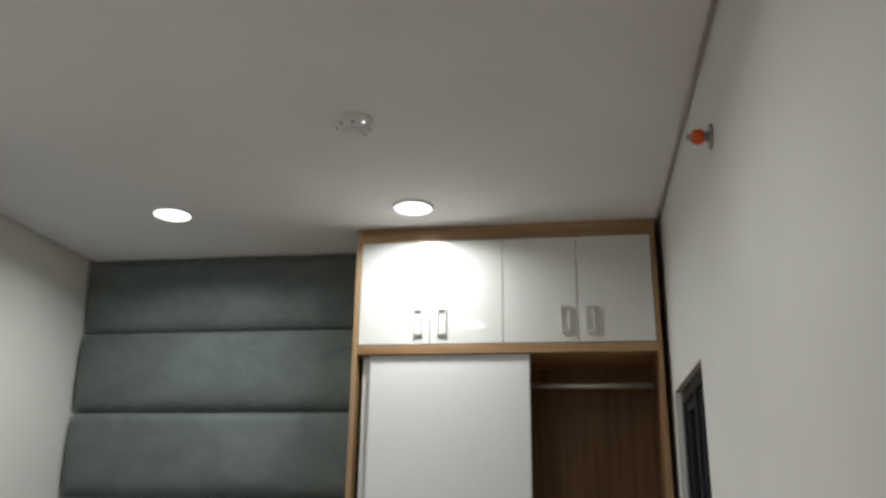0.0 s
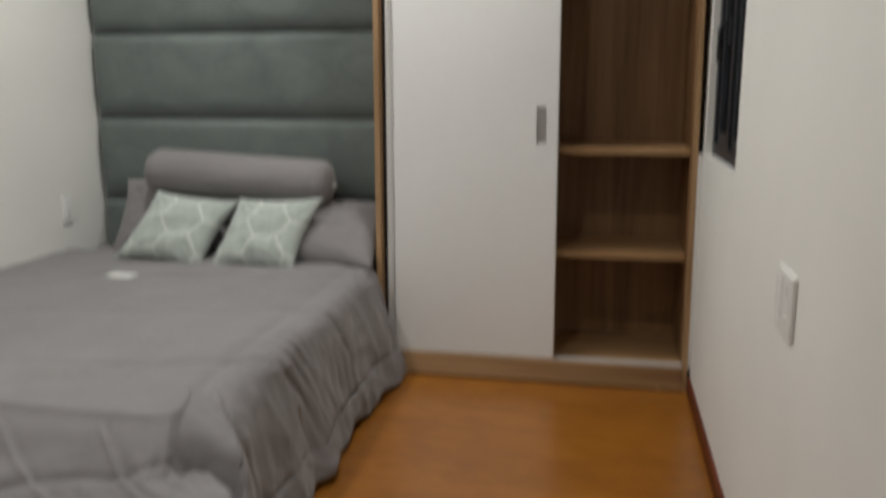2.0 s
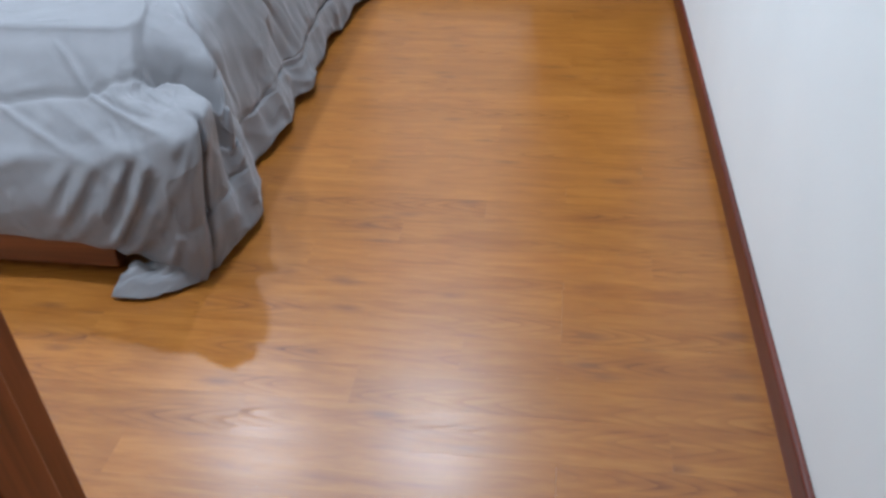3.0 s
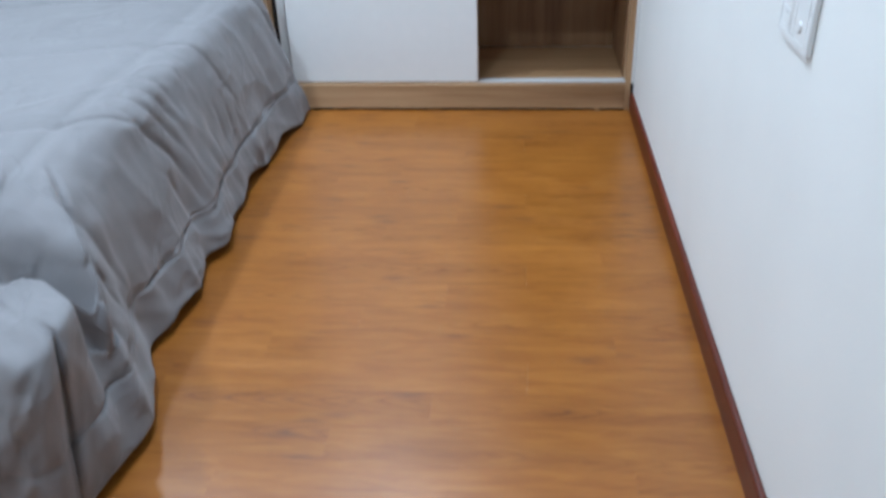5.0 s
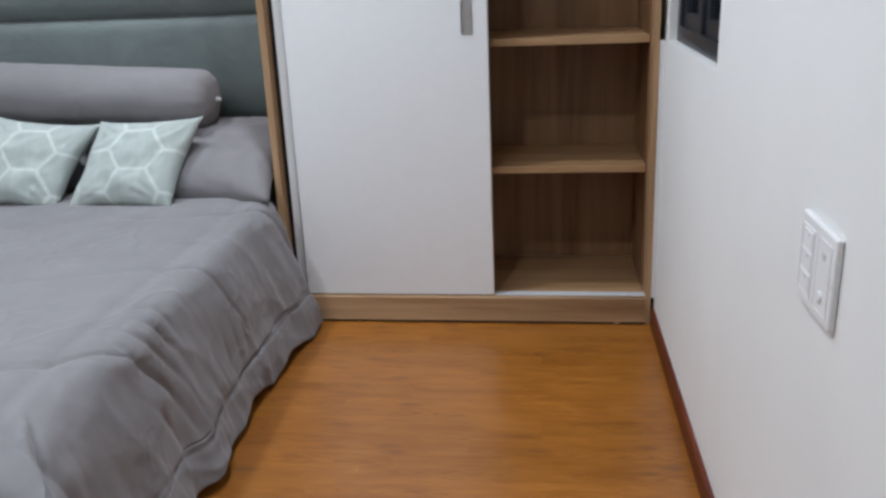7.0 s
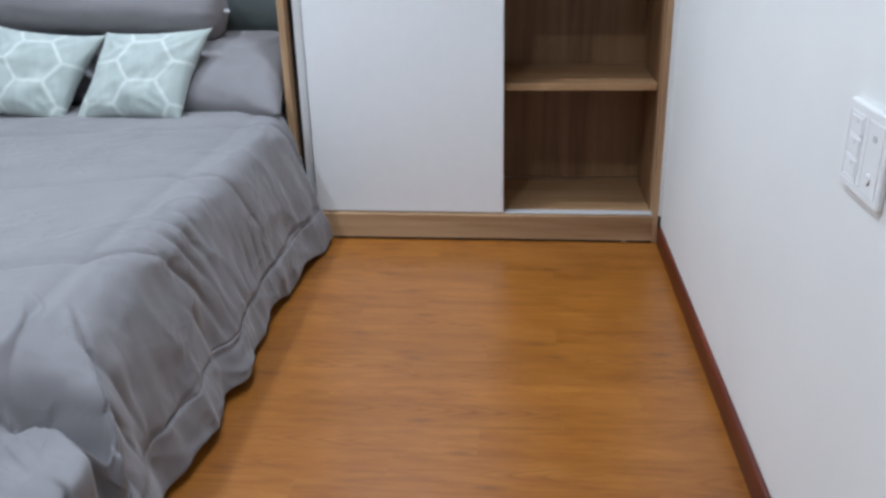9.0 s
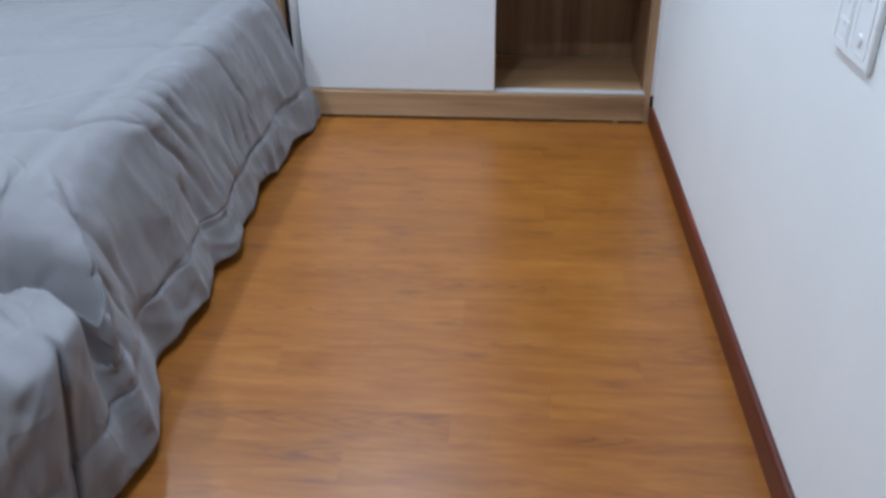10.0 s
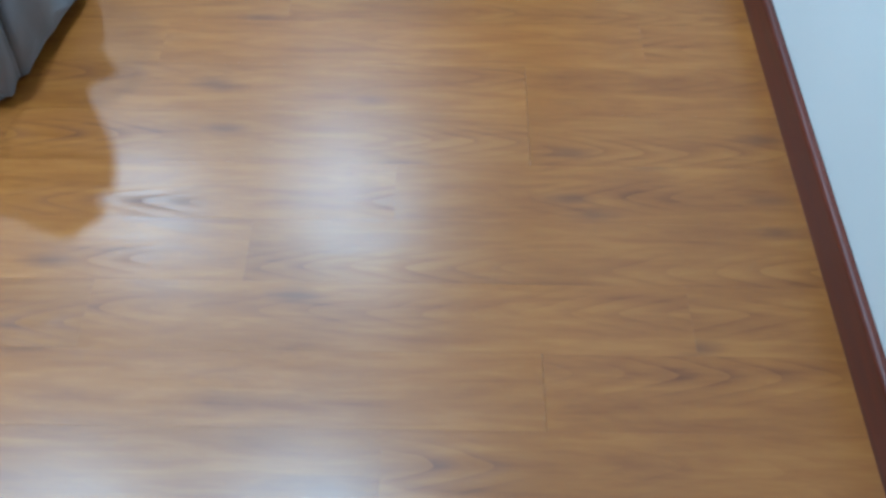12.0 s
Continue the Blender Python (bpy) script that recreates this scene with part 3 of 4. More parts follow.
# stations along the quilt's edge: distance, top edge, shoulder, bend and hem
STATIONS = [
    (0.00, (-1.395, 0.045, 0.482), (-1.355, 0.020, 0.435), (-1.325, 0.000, 0.33), (-1.215, -0.012, 0.03)),
    (0.12, (-1.400, -0.06, 0.488), (-1.298, -0.06, 0.464), (-1.254, -0.06, 0.33), (-1.170, -0.06, 0.010)),
    (0.38, (-1.397, -0.33, 0.487), (-1.294, -0.33, 0.463), (-1.252, -0.33, 0.33), (-1.190, -0.33, 0.012)),
    (0.63, (-1.393, -0.58, 0.485), (-1.289, -0.58, 0.461), (-1.250, -0.58, 0.33), (-1.212, -0.58, 0.018)),
    (0.90, (-1.388, -0.86, 0.481), (-1.285, -0.86, 0.457), (-1.254, -0.86, 0.33), (-1.204, -0.86, 0.020)),
    (1.06, (-1.385, -1.00, 0.482), (-1.282, -1.00, 0.455), (-1.244, -1.00, 0.33), (-1.164, -1.03, 0.008)),
    (1.11, (-1.383, -1.05, 0.482), (-1.282, -1.05, 0.455), (-1.246, -1.06, 0.33), (-1.212, -1.095, 0.022)),
    (1.26, (-1.380, -1.20, 0.481), (-1.278, -1.20, 0.453), (-1.240, -1.22, 0.33), (-1.172, -1.24, 0.010)),
    (1.46, (-1.370, -1.40, 0.480), (-1.276, -1.42, 0.448), (-1.232, -1.44, 0.33), (-1.213, -1.445, 0.022)),
    (1.55, (-1.362, -1.48, 0.480), (-1.270, -1.51, 0.446), (-1.216, -1.53, 0.33), (-1.184, -1.535, 0.012)),
    (1.60, (-1.358, -1.53, 0.479), (-1.270, -1.565, 0.442), (-1.202, -1.585, 0.33), (-1.152, -1.595, 0.010)),
    (1.655, (-1.347, -1.56, 0.478), (-1.228, -1.588, 0.430), (-1.170, -1.66, 0.358), (-1.122, -1.655, 0.010)),
    (1.705, (-1.340, -1.585, 0.477), (-1.202, -1.625, 0.404), (-1.134, -1.715, 0.362), (-1.103, -1.708, 0.018)),
    (1.745, (-1.334, -1.61, 0.477), (-1.272, -1.655, 0.432), (-1.215, -1.730, 0.352), (-1.118, -1.748, 0.010)),
    (1.79, (-1.330, -1.635, 0.477), (-1.290, -1.738, 0.366), (-1.132, -1.785, 0.368), (-1.130, -1.79, 0.008)),
    (1.87, (-1.333, -1.655, 0.477), (-1.296, -1.755, 0.372), (-1.120, -1.862, 0.374), (-1.147, -1.872, 0.008)),
    (1.92, (-1.338, -1.672, 0.477), (-1.298, -1.79, 0.378), (-1.117, -1.905, 0.364), (-1.157, -1.932, 0.008)),
    (2.00, (-1.370, -1.688, 0.477), (-1.320, -1.81, 0.378), (-1.186, -1.932, 0.342), (-1.205, -1.948, 0.020)),
    (2.16, (-1.480, -1.697, 0.478), (-1.450, -1.808, 0.378), (-1.340, -1.925, 0.302), (-1.340, -1.950, 0.058)),
    (2.28, (-1.590, -1.700, 0.478), (-1.570, -1.810, 0.380), (-1.470, -1.918, 0.290), (-1.450, -1.948, 0.084)),
    (2.60, (-1.850, -1.700, 0.480), (-1.840, -1.810, 0.380), (-1.800, -1.916, 0.286), (-1.800, -1.948, 0.104)),
    (3.55, (-2.796, -1.700, 0.480), (-2.796, -1.810, 0.380), (-2.796, -1.916, 0.286), (-2.796, -1.948, 0.104)),
]
KNOTS = (0.0, 0.26, 0.5, 1.0)


def station(p):
    for a, b in zip(STATIONS, STATIONS[1:]):
        if p <= b[0]:
            f = (p - a[0]) / (b[0] - a[0])
            return [Vector(a[k]).lerp(Vector(b[k]), f) for k in (1, 2, 3, 4)]
    return [Vector(v) for v in STATIONS[-1][1:]]


def down(pts, q):
    """A point on the line from top edge to hem."""
    if q <= 0:
        return pts[0]
    for k in range(3):
        if q <= KNOTS[k + 1]:
            return pts[k].lerp(pts[k + 1], (q - KNOTS[k]) / (KNOTS[k + 1] - KNOTS[k]))
    return pts[3]


def quilt():
    """A quilt spread over the bed: a flat top, then a pleated skirt down to its hem."""
    np_, nt, ns = 640, 96, 76
    origin = Vector((-2.796, 0.05, 0.480))
    rows = []
    for i in range(np_ + 1):
        p = 3.55 * i / np_
        soft = [station(min(max(p + o, 0), 3.55)) for o in (-0.016, -0.008, 0, 0.008, 0.016)]
        pts = [sum((s[k] for s in soft), Vector()) / 5 for k in range(4)]
        t, h = pts[0], pts[3]
        out = Vector((h.x - t.x, h.y - t.y, 0))
        out.normalize()
        corner = math.exp(-((p - 1.95) / 0.24) ** 2)
        foot = smoothstep(1.95, 2.2, p)
        blur = 0.065 - 0.047 * smoothstep(1.56, 1.70, p)
        inward = (origin - t).normalized()
        row = []
        for j in range(nt + ns + 1):
            if j <= nt:
                f = 1 - (1 - j / nt) ** 1.6
                co = origin.lerp(t, f)
                q = 0.0
                # the rim starts to round over just inside the edge
                inset = (co - t).length
                lim = blur * 0.9
                if inset < lim:
                    co = co + Vector((0, 0, -0.010 * (1 - inset / lim) ** 2))
                s, r = co.x, co.y
            else:
                q = (j - nt) / ns
                co = Vector()
                for o in (-1, -0.6, -0.2, 0.2, 0.6, 1):
                    qq = q + o * blur * min(1, q / 0.09)
                    co += (down(pts, qq) if qq >= 0 else t + inward * (-qq * 0.45)) if qq <= 1 else h + (h - pts[2]) * (qq - 1) * 2
                co /= 6
                co.z -= 0.010 * (1 - smoothstep(0, 0.12, q))
                s = t.x + out.x * q * 0.5
                r = t.y + out.y * q * 0.5
            nrm = Vector((out.x * smoothstep(0, 0.6, q), out.y * smoothstep(0, 0.6, q), 1 - 0.8 * smoothstep(0, 0.8, q)))
            nrm.normalize()
            # pleats that deepen towards the hem and lean a little
            wob = noise.noise((p * 2.3, q * 0.7, 3.0))
            ridge = 0.5 - 1.9 * abs(noise.noise((p * 6.5 + q * 1.0, q * 0.8, 3.7)))
            small = 0.5 - 1.9 * abs(noise.noise((p * 13 + q * 2.6, q * 2.2, 6.1)))
            pl = 0.75 * ridge + 0.45 * small * (0.6 + 0.8 * wob) + 0.55 * noise.noise((p * 10 + q * 1.6, q * 0.9, 8.0))
            amp = smoothstep(0.10, 0.9, q) * (0.0135 + 0.006 * corner) * (1 - 0.5 * foot)
            d = pl * amp
            if q > 0:
                # narrow pleats that run down from the rim
                gather = smoothstep(0.75, 1.0, p) * (1 - smoothstep(1.62, 1.75, p)) + 0.4
                thin = 0.5 - 2.0 * abs(noise.noise((p * 19 + q * 3.0, q * 2.6, 12.1)))
                d += (0.0030 * thin) * gather * smoothstep(0.06, 0.35, q) * (1 - 0.8 * foot)
                # sharp gathers from the rim to the border
                turn = p * 30 + q * 5.0 + 2.5 * noise.noise((p * 4.0, q * 1.5, 40.0))
                crest = 1 - abs((turn % 2.0) - 1.0)
                some = smoothstep(-0.15, 0.35, noise.noise((p * 3.1, q * 1.2, 50.0)))
                d += 0.013 * (0.2 - crest ** 4) * some * gather * smoothstep(0.08, 0.4, q) * (1 - smoothstep(0.72, 0.80, q)) * (1 - foot)
                # lumps and short creases all over the hanging side
                lump = 0.5 - 2.0 * abs(noise.noise((p * 5.5 + q * 3.0, q * 3.2 - p * 1.5, 21.0)))
                lump2 = noise.noise((p * 11 - q * 3.5, q * 5.0, 33.0))
                d += (0.0075 * lump + 0.005 * lump2) * smoothstep(0.06, 0.3, q) * (1 - 0.5 * smoothstep(0.7, 1, q)) * (1 - foot)
                # crumpled cloth at the corner, slanting folds at the foot
                crum = 0.5 - 2.0 * abs(noise.noise((p * 7 + q * 2, q * 4 + p * 3, 5.5)))
                crum2 = 0.5 - 2.0 * abs(noise.noise((p * 21 - q * 6, q * 9, 15.5)))
                d += corner * (0.011 * crum + 0.006 * crum2) * smoothstep(0.08, 0.3, q) * (1 - 0.4 * smoothstep(0.5, 0.9, q))
                d -= 0.034 * math.exp(-((p - 1.895 - 0.03 * (q - 0.5)) / 0.012) ** 2) * smoothstep(0.4, 0.55, q) * (1 - 0.6 * smoothstep(0.7, 1, q))
                fan = math.sin((p - 1.93) * 88 - (q - 0.5) * 34 + 3 * wob) + 0.5 * math.sin((p - 1.93) * 131 - (q - 0.5) * 40 + 5 * wob)
                d += 0.0075 * fan * smoothstep(1.97, 2.04, p) * (1 - smoothstep(2.16, 2.36, p)) * smoothstep(0.5, 0.6, q)
                # a long fold that runs down to the corner
                e = (p - 1.53 - (q - 0.15) * 0.30) / 0.012
                along = smoothstep(0.12, 0.25, q) * (1 - smoothstep(0.66, 0.78, q))
                d += along * (0.010 * math.exp(-((e - 2.4) / 1.7) ** 2) - 0.012 * math.exp(-e * e))
                # creases that spread from the corner's upper tip
                rx, rq = p - 1.915, (q - 0.47) * 0.52
                rad = math.hypot(rx, rq)
                ang = math.atan2(rq, rx)
                spoke = 0.5 - 2.2 * abs(noise.noise((ang * 2.6, rad * 3.0, 7.7)))
                spoke2 = 0.5 - 2.2 * abs(noise.noise((ang * 5.5, rad * 5.0, 1.9)))
                d += (0.009 * spoke + 0.004 * spoke2) * smoothstep(0.02, 0.09, rad) * math.exp(-rad / 0.17) * smoothstep(0.15, 0.35, q)
                # taut ridges that run slantwise over the foot drop
                for pa, run, high in ((2.78, 0.75, 0.009), (2.52, 0.62, 0.006), (2.20, 0.45, 0.008)):
                    e = (p - pa + run * q) / 0.011
                    d += high * (math.exp(-e * e) - 0.45 * math.exp(-((e + 2.6) / 1.8) ** 2)) * smoothstep(0.02, 0.1, q) * (1 - smoothstep(0.42, 0.52, q))
                d += foot * 0.010 * noise.noise((p * 7 - q * 6, q * 3, 1.2)) * smoothstep(0.08, 0.35, q) * (1 - 0.6 * smoothstep(0.48, 0.6, q))
                d += foot * 0.011 * (0.5 - 2.2 * abs(noise.noise((p * 4.2 - q * 5.5, q * 2.0, 17.1)))) * smoothstep(0.05, 0.3, q) * (1 - 0.75 * smoothstep(0.48, 0.6, q))
            # quilting: slanting lines on the field, a border line above the hem
            lean = 0.2 * min(s + 1.38, 0) + 0.65 * max(s + 1.38, 0)
            for a, depth in ((r - lean, 0.0095),):
                a += 0.05 * noise.noise((s * 2.5, r * 2.5, 1.0))
                e = abs(((a + 1.30) / 0.53 + 0.5) % 1.0 - 0.5) * 0.53
                d -= depth * math.exp(-(e / (0.013 - 0.006 * smoothstep(0, 0.2, q))) ** 2) * (1 - smoothstep(0.45, 0.75, q))
                d += depth * 0.3 * min(e / 0.05, 1)
            e = (q - 0.80 + 0.02 * math.sin(p * 5) + 0.05 * noise.noise((p * 6.0, 2.0, 9.0))) * 0.52
            d -= 0.008 * math.exp(-(e / 0.004) ** 2) * (1 - foot)
            d += 0.009 * math.exp(-((e - 0.05) / 0.05) ** 2) * (1 - foot) * (0.5 + 1.6 * noise.noise((p * 13, 3.3, 0.5)))
            d += 0.006 * smoothstep(0.0, 0.02, e) * (1 - foot) * (0.5 - 2.0 * abs(noise.noise((p * 7.0 + e * 14, 7.7, 0.5))))
            d += 0.006 * noise.noise((s * 2.6, r * 2.6, 0.3)) + 0.0018 * (0.5 - 2 * abs(noise.noise((s * 3.5, r * 4.5, 4.4))))
            co = co + nrm * d
            if q > 0.9:
                # scalloped hem
                co.z += 0.028 * (q - 0.9) / 0.1 * (0.45 + noise.noise((p * 6.5, 0.2, 6.0)))
            if q > 0.46 and p > 1.86:
                # the drop at the foot bellies out and tucks under at its hem
                co = co + out * (0.030 * math.sin(math.pi * ((q - 0.46) / 0.54) ** 0.85) * smoothstep(1.88, 1.97, p))
            if q > 0 and co.z > 0.22:
                # a deep tuck behind the lip of the corner fold
                away = co.y + 1.708
                wide = smoothstep(-1.315, -1.265, co.x) * (1 - smoothstep(-1.165, -1.130, co.x))
                co.z -= 0.085 * math.exp(-(away / (0.014 if away < 0 else 0.030)) ** 2) * wide
            co.z = max(co.z, 0.007)
            if p > 2.2 and co.z < 0.15:
                co.y = min(co.y, -1.945)
            row.append(co)
        rows.append(row)
    th = thing("quilt", (-2.0, -0.8, 0.4), "rumpled plain grey quilt over the bed, trailing on the floor", "quilt")
    cut, last = nt + round(ns * 0.80), round(np_ * 1.9 / 3.55)
    for name, border in (("quilt_field", False), ("quilt_border", True)):
        bm = bmesh.new()
        made = {}
        for i in range(np_):
            for j in range(nt + ns):
                if (j >= cut and i < last) == border:
                    f = []
                    for key in ((i, j), (i + 1, j), (i + 1, j + 1), (i, j + 1)):
                        if key not in made:
                            made[key] = bm.verts.new(rows[key[0]][key[1]])
                        f.append(made[key])
                    bm.faces.new(f)
        bmesh.ops.remove_doubles(bm, verts=bm.verts[:], dist=0.00005)
        ob = part(name, bm, M_BLANKET, th, smooth=True)
        s = ob.modifiers.new("thick", "SOLIDIFY")
        s.thickness, s.offset = 0.006, -1
    rest = max(v.z for row in rows for v in row if abs(v.x + 2.236) < 0.06 and abs(v.y + 0.42) < 0.05)
    # the lowest corner, spread out on the floor
    a, b, c, e = Vector((-1.165, -1.925, 0.04)), Vector((-1.290, -1.942, 0.040)), Vector((-1.343, -2.020, 0.009)), Vector((-1.158, -1.937, 0.009))
    bm = bmesh.new()
    n = 36
    grid = []
    for i in range(n + 1):
        u = i / n
        row = []
        for j in range(n + 1):
            v = j / n
            co = a.lerp(b, u).lerp(e.lerp(c, u), v)
            co.y -= 0.034 * math.sin(math.pi * u) * v
            co.z += 0.020 * math.sin(math.pi * v) * (0.4 + u) + 0.016 * noise.noise((u * 4 + v * 2, v * 3, 2.2)) * (1 - v * 0.6)
            co.z += 0.010 * (0.5 - 2 * abs(noise.noise((u * 5 - v * 3, v * 4, 9.9)))) * (1 - 0.7 * v)
            co.z = max(co.z, 0.008)
            row.append(bm.verts.new(co))
        grid.append(row)
    for r0, r1 in zip(grid, grid[1:]):
        for j in range(n):
            bm.faces.new((r0[j], r1[j], r1[j + 1], r0[j + 1]))
    ob = part("trailing_corner", bm, M_BLANKET, th, smooth=True)
    s = ob.modifiers.new("thick", "SOLIDIFY")
    s.thickness, s.offset = 0.006, 0
    return rest


quilt_top = quilt()


def pillow(name, w, h, thick, material, m, label, category, group, seed, pinch=0.10, slump=0.0):
    """A stuffed cushion: two puffed sheets with drawn-out corners and a seam."""
    bm = bmesh.new()
    n = 40
    sides = []
    for sgn in (1, -1):
        rows = []
        for j in range(n + 1):
            row = []
            for i in range(n + 1):
                u, v = 2 * i / n - 1, 2 * j / n - 1
                body = max((1 - abs(u) ** 2.6) * (1 - abs(v) ** 2.6), 0) ** 0.55
                px = u * (1 - pinch * (1 - v * v)  * abs(u) ** 2 * 0.9)
                py = v * (1 - pinch * (1 - u * u) * abs(v) ** 2 * 0.9)
                crease = 0.10 * noise.noise((u * 2.2 + seed, v * 2.2, sgn * 2.0)) + 0.075 * (0.4 - 1.6 * abs(noise.noise((u * 3.4 + seed, v * 3.4 - u * 1.5, sgn))))
                edge = min(1 - abs(u), 1 - abs(v))
                tuck = 0.06 * math.sin(14 * (u + v) + seed) * math.exp(-edge / 0.12) * (1 if edge > 0.001 else 0)
                ca, cr = math.atan2(1 - abs(v), 1 - abs(u)), math.hypot(1 - abs(u), 1 - abs(v))
                drawn = 0.27 * (0.4 - 1.7 * abs(noise.noise((ca * 3.2 + seed, (u > 0) * 3.1, (v > 0) * 5.3)))) * math.exp(-((cr - 0.45) / 0.3) ** 2)
                z = sgn * thick * 0.5 * body * (1 + crease * 1.6 + tuck + drawn)
                row.append(bm.verts.new((px * w / 2 + slump * py * h / 2, py * h / 2, z)))
            rows.append(row)
        sides.append(rows)
        for r0, r1 in zip(rows, rows[1:]):
            for i in range(n):
                f = (r0[i], r0[i + 1], r1[i + 1], r1[i])
                bm.faces.new(f if sgn > 0 else f[::-1])
    bmesh.ops.remove_doubles(bm, verts=bm.verts[:], dist=0.0004)
    ob = new(name, mesh_of(name, bm, material, True))
    ob.matrix_world = m
    return tagged(ob, label, category, group)


def stand(x, y, z, lean, yaw=0, roll=0):
    """A cushion on its lower edge, leaning back against what is behind it."""
    return Matrix.Translation((x, y, z)) @ pose(0, 0, 0, 0, 0, yaw) @ pose(0, 0, 0, 90 - lean) @ pose(0, 0, 0, 0, 0, roll)


pillow("pillow", 0.66, 0.44, 0.17, M_PILLOW, stand(-2.27, 0.175, 0.625, 38, 2, 3), "plump grey cotton pillow leaning on the headboard", "pillow", "grey pillows", 1.0)
pillow("pillow", 0.68, 0.46, 0.19, M_PILLOW, stand(-1.625, 0.105, 0.585, 64, -1, -1), "plump grey cotton pillow slumped beside the wardrobe", "pillow", "grey pillows", 5.0)
pillow("cushion", 0.40, 0.34, 0.13, M_HEX, stand(-2.185, -0.045, 0.610, 34, 3, -6), "mint cushion with a white honeycomb print, tilted", "cushion", "honeycomb cushions", 2.0, 0.13, 0.27)
pillow("cushion", 0.40, 0.34, 0.13, M_HEX, stand(-1.772, -0.068, 0.608, 36, -7, 3), "mint cushion with a white honeycomb print and dented corner", "cushion", "honeycomb cushions", 3.4, 0.13, 0.20)


def bolster():
    a, b = Vector((-2.415, 0.165, 0.838)), Vector((-1.545, 0.15, 0.792))
    th = thing("bolster", (a + b) / 2, "long grey bolster lying across the pillows against the headboard", "bolster")
    bm = bmesh.new()
    d = (b - a).normalized()
    u = d.orthogonal().normalized()
    w = d.cross(u)
    R, nl, sd = 0.104, 70, 48
    prof = [(-0.006, 0.010), (-0.004, 0.03), (0.002, 0.060), (0.014, 0.084), (0.034, 0.0985)]
    L = (b - a).length
    ring_pos = prof + [(0.06 + (L - 0.12) * k / nl, R) for k in range(nl + 1)] + [(L - s, r) for s, r in prof[::-1]]
    rings = []
    for s, r in ring_pos:
        ring = []
        for k in range(sd):
            t = 2 * math.pi * k / sd
            endness = math.exp(-min(s + 0.02, L - s + 0.02) / 0.06)
            rr = r * (1 + 0.035 * noise.noise((s * 5, math.cos(t) * 1.5, math.sin(t) * 1.5)) + 0.07 * endness * math.sin(t * 11 + 2 * math.sin(t * 3)) + 0.012 * noise.noise((s * 22, math.cos(t) * 3, math.sin(t) * 3)))
            ring.append(bm.verts.new(a + d * s + (u * math.cos(t) + w * math.sin(t)) * rr))
        rings.append(ring)
    for r0, r1 in zip(rings, rings[1:]):
        for k in range(sd):
            bm.faces.new((r0[k], r0[(k + 1) % sd], r1[(k + 1) % sd], r1[k]))
    bm.faces.new(rings[0][::-1])
    bm.faces.new(rings[-1])
    part("bolster_body", bm, M_PILLOW, th, smooth=True)
    part("tie", tube([b + d * 0.002, b + d * 0.018, b + d * 0.026 + Vector((0, -0.006, 0.004))], [0.009, 0.007, 0.003], 10), M_PALEGREY, th, "small pale tie at the gathered end", True)


bolster()

bm = slab(-0.058, 0.058, -0.036, 0.036, 0, 0.0009)
card = solo("card", bm, M_PAPER, "small white paper card lying on the quilt", "card")
card.matrix_world = pose(-2.236, -0.42, quilt_top + 0.0003, 0, 0, -6)


# ---- fittings ----
def switch_plate():
    y0, y1, z0, z1 = -1.668, -1.520, 0.730, 0.858
    th = thing("switch_plate", (0, (y0 + y1) / 2, z0), "white plastic double wall plate with switches and a socket", "switch plate")
    part("plate", slab(-0.0105, -0.0005, y0, y1, z0, z1, 0.003, 3), M_PLASTIC, th)
    mid = (y0 + y1) / 2
    ins = part("insert", slab(-0.0112, -0.0106, mid + 0.008, y1 - 0.012, z0 + 0.014, z1 - 0.014, 0.001), M_PLASTIC, th)
    h = (z1 - z0 - 0.036) / 3
    for i in range(3):
        za = z0 + 0.018 + i * h
        r = slab(-0.0119, -0.0113, mid + 0.014, y1 - 0.018, za + 0.002, za + h - 0.002, 0.001)
        part("rocker", r, M_PLASTIC, ins)
        part("mark", slab(-0.0122, -0.01192, mid + 0.028, mid + 0.034, za + h - 0.010, za + h - 0.006), M_PALEGREY, ins)
    so = part("insert", slab(-0.0112, -0.0106, y0 + 0.012, mid - 0.008, z0 + 0.014, z1 - 0.014, 0.001), M_PLASTIC, th)
    cy = (y0 + mid) / 2 + 0.002
    part("socket_hole", slab(-0.0118, -0.0113, cy - 0.006, cy + 0.006, z1 - 0.040, z1 - 0.031), M_PALEGREY, so)
    part("socket_button", lathe([(0.008, 0.0), (0.008, -0.002), (0.006, -0.003)], (-0.0113, cy, z0 + 0.036), "x", 20), M_PLASTIC, so)


switch_plate()

th = thing("wall_socket", (LEFT, 0.05, 0.6), "small white socket plate on the wall above the bed", "socket")
part("plate", slab(LEFT + 0.0005, LEFT + 0.010, 0.025, 0.098, 0.60, 0.722, 0.003, 3), M_PLASTIC, th)
part("socket_face", slab(LEFT + 0.0101, LEFT + 0.014, 0.038, 0.085, 0.625, 0.70, 0.001), M_PLASTIC, th)
part("socket_hole", slab(LEFT + 0.0141, LEFT + 0.0148, 0.056, 0.067, 0.633, 0.64), M_GREYPL, th)


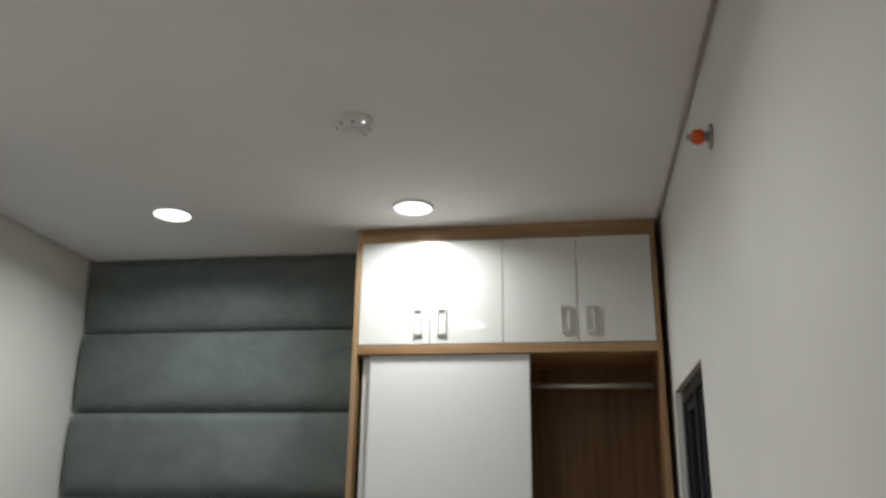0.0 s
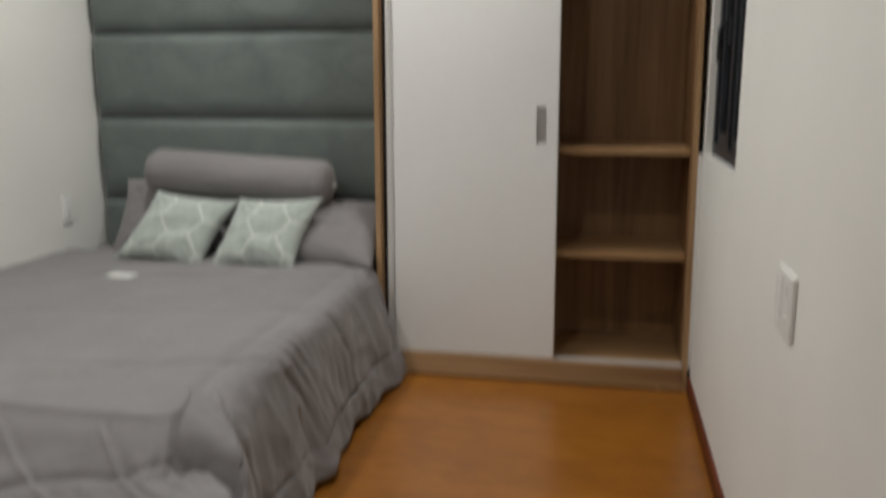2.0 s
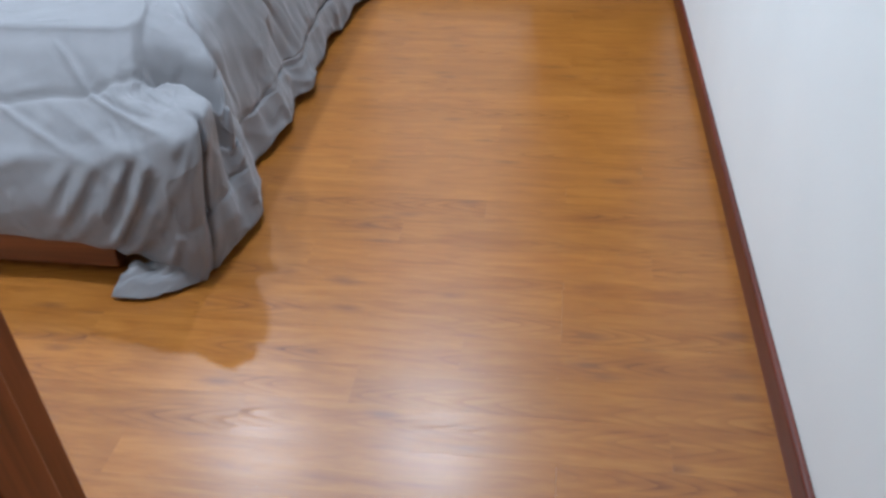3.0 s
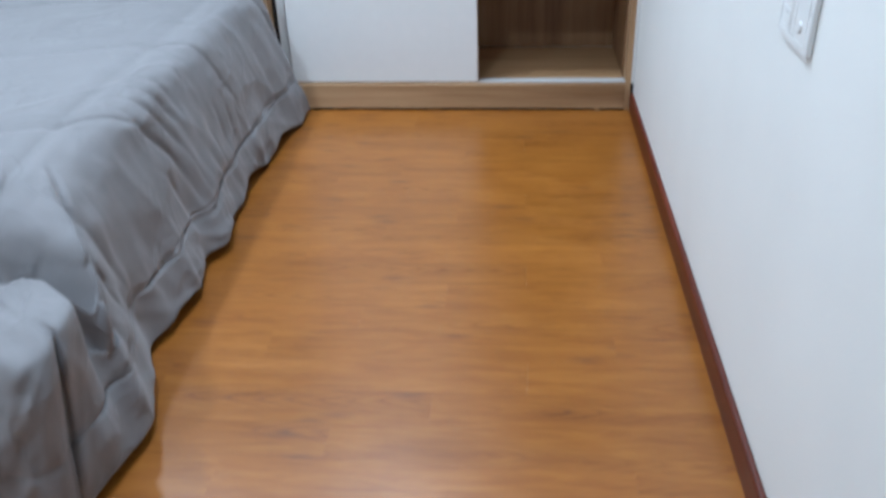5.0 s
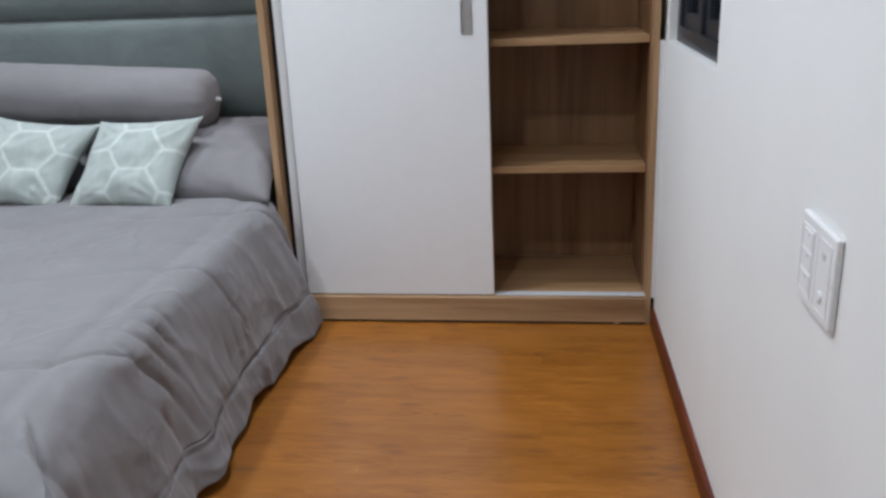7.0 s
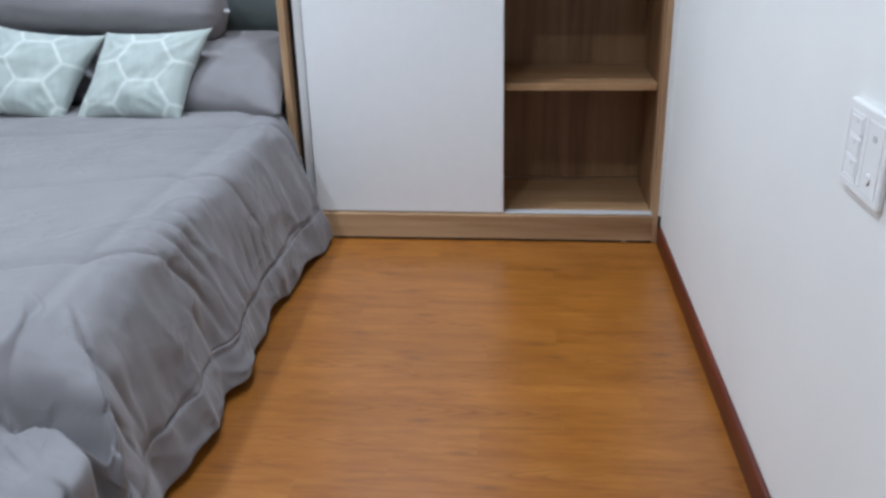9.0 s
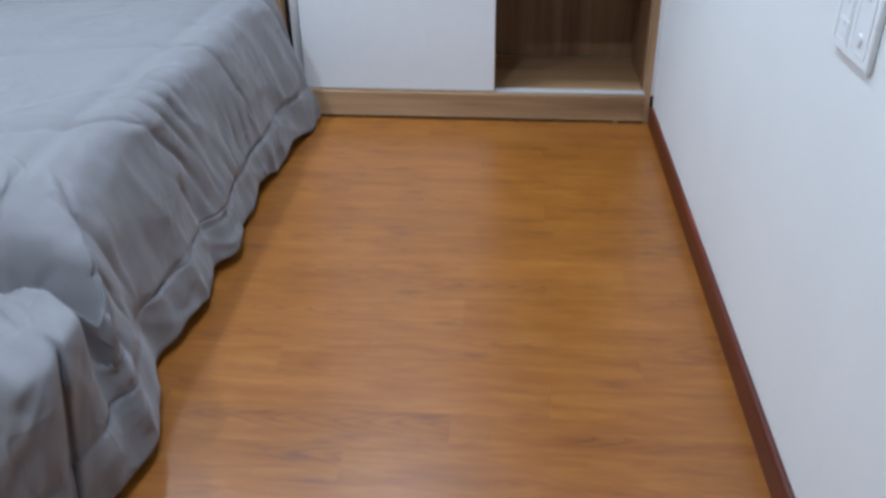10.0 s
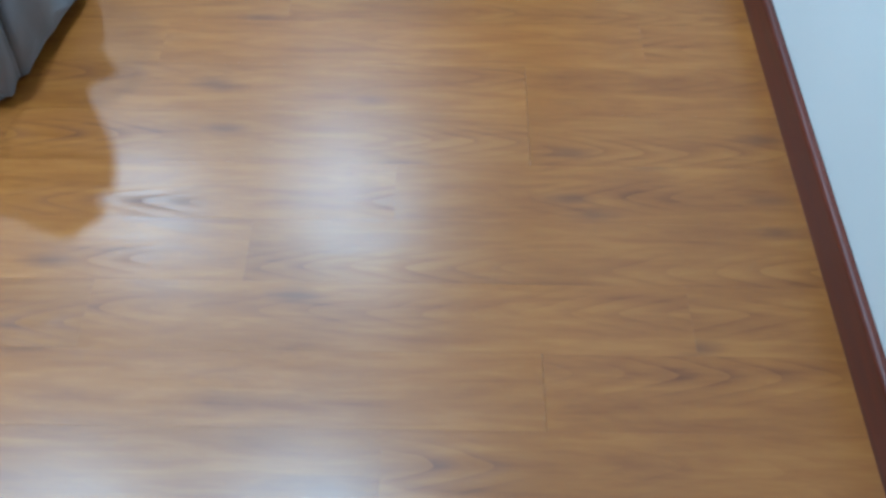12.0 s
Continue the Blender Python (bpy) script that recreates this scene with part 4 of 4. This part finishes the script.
def picture():
    y0, y1, z0, z1 = -1.12, -0.405, 1.60, 2.185
    th = thing("picture", (LEFT, (y0 + y1) / 2, z0), "hazy blue landscape print in a thin slate frame", "picture")
    x = LEFT + 0.0005
    fr = part("frame", slab(x, x + 0.022, y0, y0 + 0.012, z0, z1, 0.002), M_FRAME, th)
    part("frame_bar", slab(x, x + 0.022, y1 - 0.012, y1, z0, z1, 0.002), M_FRAME, fr)
    part("frame_bar", slab(x, x + 0.022, y0 + 0.012, y1 - 0.012, z0, z0 + 0.012, 0.002), M_FRAME, fr)
    part("frame_bar", slab(x, x + 0.022, y0 + 0.012, y1 - 0.012, z1 - 0.012, z1, 0.002), M_FRAME, fr)
    part("print", slab(x + 0.002, x + 0.016, y0 + 0.012, y1 - 0.012, z0 + 0.012, z1 - 0.012), M_PRINT, th)


picture()


def pipe_cap():
    c = Vector((0, -1.294, 2.374))
    th = thing("pipe_cap", c, "orange plastic plug on a grey pipe flange in the wall", "pipe cap")
    part("flange", lathe([(0.034, -0.0005), (0.034, -0.004), (0.031, -0.006)], c, "x", 28), M_GREYPL, th)
    part("pipe_stub", lathe([(0.013, -0.0061), (0.013, -0.020)], c, "x", 20), M_GREYPL, th)
    part("plug", lathe([(0.015, -0.0201), (0.0195, -0.024), (0.021, -0.034), (0.019, -0.047), (0.013, -0.052)], c, "x", 24), M_ORANGE, th, "orange plastic plug")
    part("tip", lathe([(0.009, -0.0521), (0.009, -0.062), (0.006, -0.064)], c, "x", 16), M_GREYPL, th)


pipe_cap()


def smoke_detector():
    c = Vector((-1.045, -1.05, CEIL))
    th = thing("smoke_detector", c, "white round smoke detector on the ceiling with a tiny lit lamp", "smoke detector")
    part("base", lathe([(0.062, -0.0005), (0.062, -0.008), (0.057, -0.012)], c), M_PLASTIC, th)
    part("chamber", lathe([(0.053, -0.0121), (0.052, -0.030), (0.040, -0.040)], c), M_PLASTIC, th)
    part("cap", lathe([(0.036, -0.0401), (0.036, -0.048), (0.030, -0.053)], c), M_PLASTIC, th)
    for k in range(8):
        t = 2 * math.pi * k / 8 + 0.2
        bm = slab(-0.0045, 0.0045, -0.003, 0.003, -0.0025, 0.0025)
        bmesh.ops.transform(bm, verts=bm.verts[:], matrix=Matrix.Translation(c + Vector((0.0505 * math.cos(t), 0.0505 * math.sin(t), -0.030))) @ Matrix.Rotation(t + math.pi / 2, 4, "Z"))
        part("vent", bm, M_DARK, th)
    part("indicator", lathe([(0.005, 0.0), (0.004, -0.004)], c + Vector((0.043, -0.036, -0.026)), "z", 12), M_SPARK, th, "tiny white indicator")


smoke_detector()

first = None
for lx, ly in LAMPS:
    if first is None:
        first = thing("downlight", (lx, ly, CEIL), "round flush white downlight, switched on", "downlight", "ceiling downlights")
        bm = lathe([(0.084, -0.0005), (0.084, -0.005), (0.080, -0.009), (0.0745, -0.009), (0.0745, -0.006)], (lx, ly, CEIL))
        part("rim", bm, M_PLASTIC, first)
        part("diffuser", lathe([(0.074, -0.0062), (0.073, -0.0085)], (lx, ly, CEIL)), M_LED, first, "glowing round diffuser")
    else:
        copy_thing(first, Matrix.Translation((lx, ly, CEIL)))


# ---- floor planks ----
PW, PL = 0.1, 0.766


def plank_mesh(lx, ly):
    """A plank with a fine chamfer round its top."""
    bm = bmesh.new()
    g, c = 0.00002, 0.00008
    x, y = lx / 2 - g, ly / 2 - g
    lo = [bm.verts.new((sx * x, sy * y, -0.009)) for sx, sy in ((-1, -1), (1, -1), (1, 1), (-1, 1))]
    md = [bm.verts.new((sx * x, sy * y, -c * 0.7)) for sx, sy in ((-1, -1), (1, -1), (1, 1), (-1, 1))]
    hi = [bm.verts.new((sx * (x - c), sy * (y - c), 0)) for sx, sy in ((-1, -1), (1, -1), (1, 1), (-1, 1))]
    for a, b in ((lo, md), (md, hi)):
        for i in range(4):
            bm.faces.new((a[i], a[(i + 1) % 4], b[(i + 1) % 4], b[i]))
    bm.faces.new(hi)
    return mesh_of("plank", bm, M_FLOOR)


planks = {}
k = math.floor((HALL + 2.16) / PW)
while True:
    ya = -2.16 + k * PW
    if ya > BACK:
        break
    yb = min(ya + PW, BACK)
    xl, xr = (LEFT, RIGHT) if ya > FRONT - 0.12 else (-1.5, RIGHT)
    joint = -0.577 + 0.1915 * (k - (k > 1))
    x = joint - PL * math.ceil((joint - xl) / PL)
    while x < xr:
        xa, xb = max(x, xl), min(x + PL, xr)
        if xb - xa > 0.01:
            key = (round(xb - xa, 3), round(yb - ya, 3))
            if key not in planks:
                planks[key] = plank_mesh(*key)
            o = new("plank", planks[key])
            o.location = ((xa + xb) / 2, (ya + yb) / 2, 0)
            o.parent = floor_ob
        x += PL
    k += 1
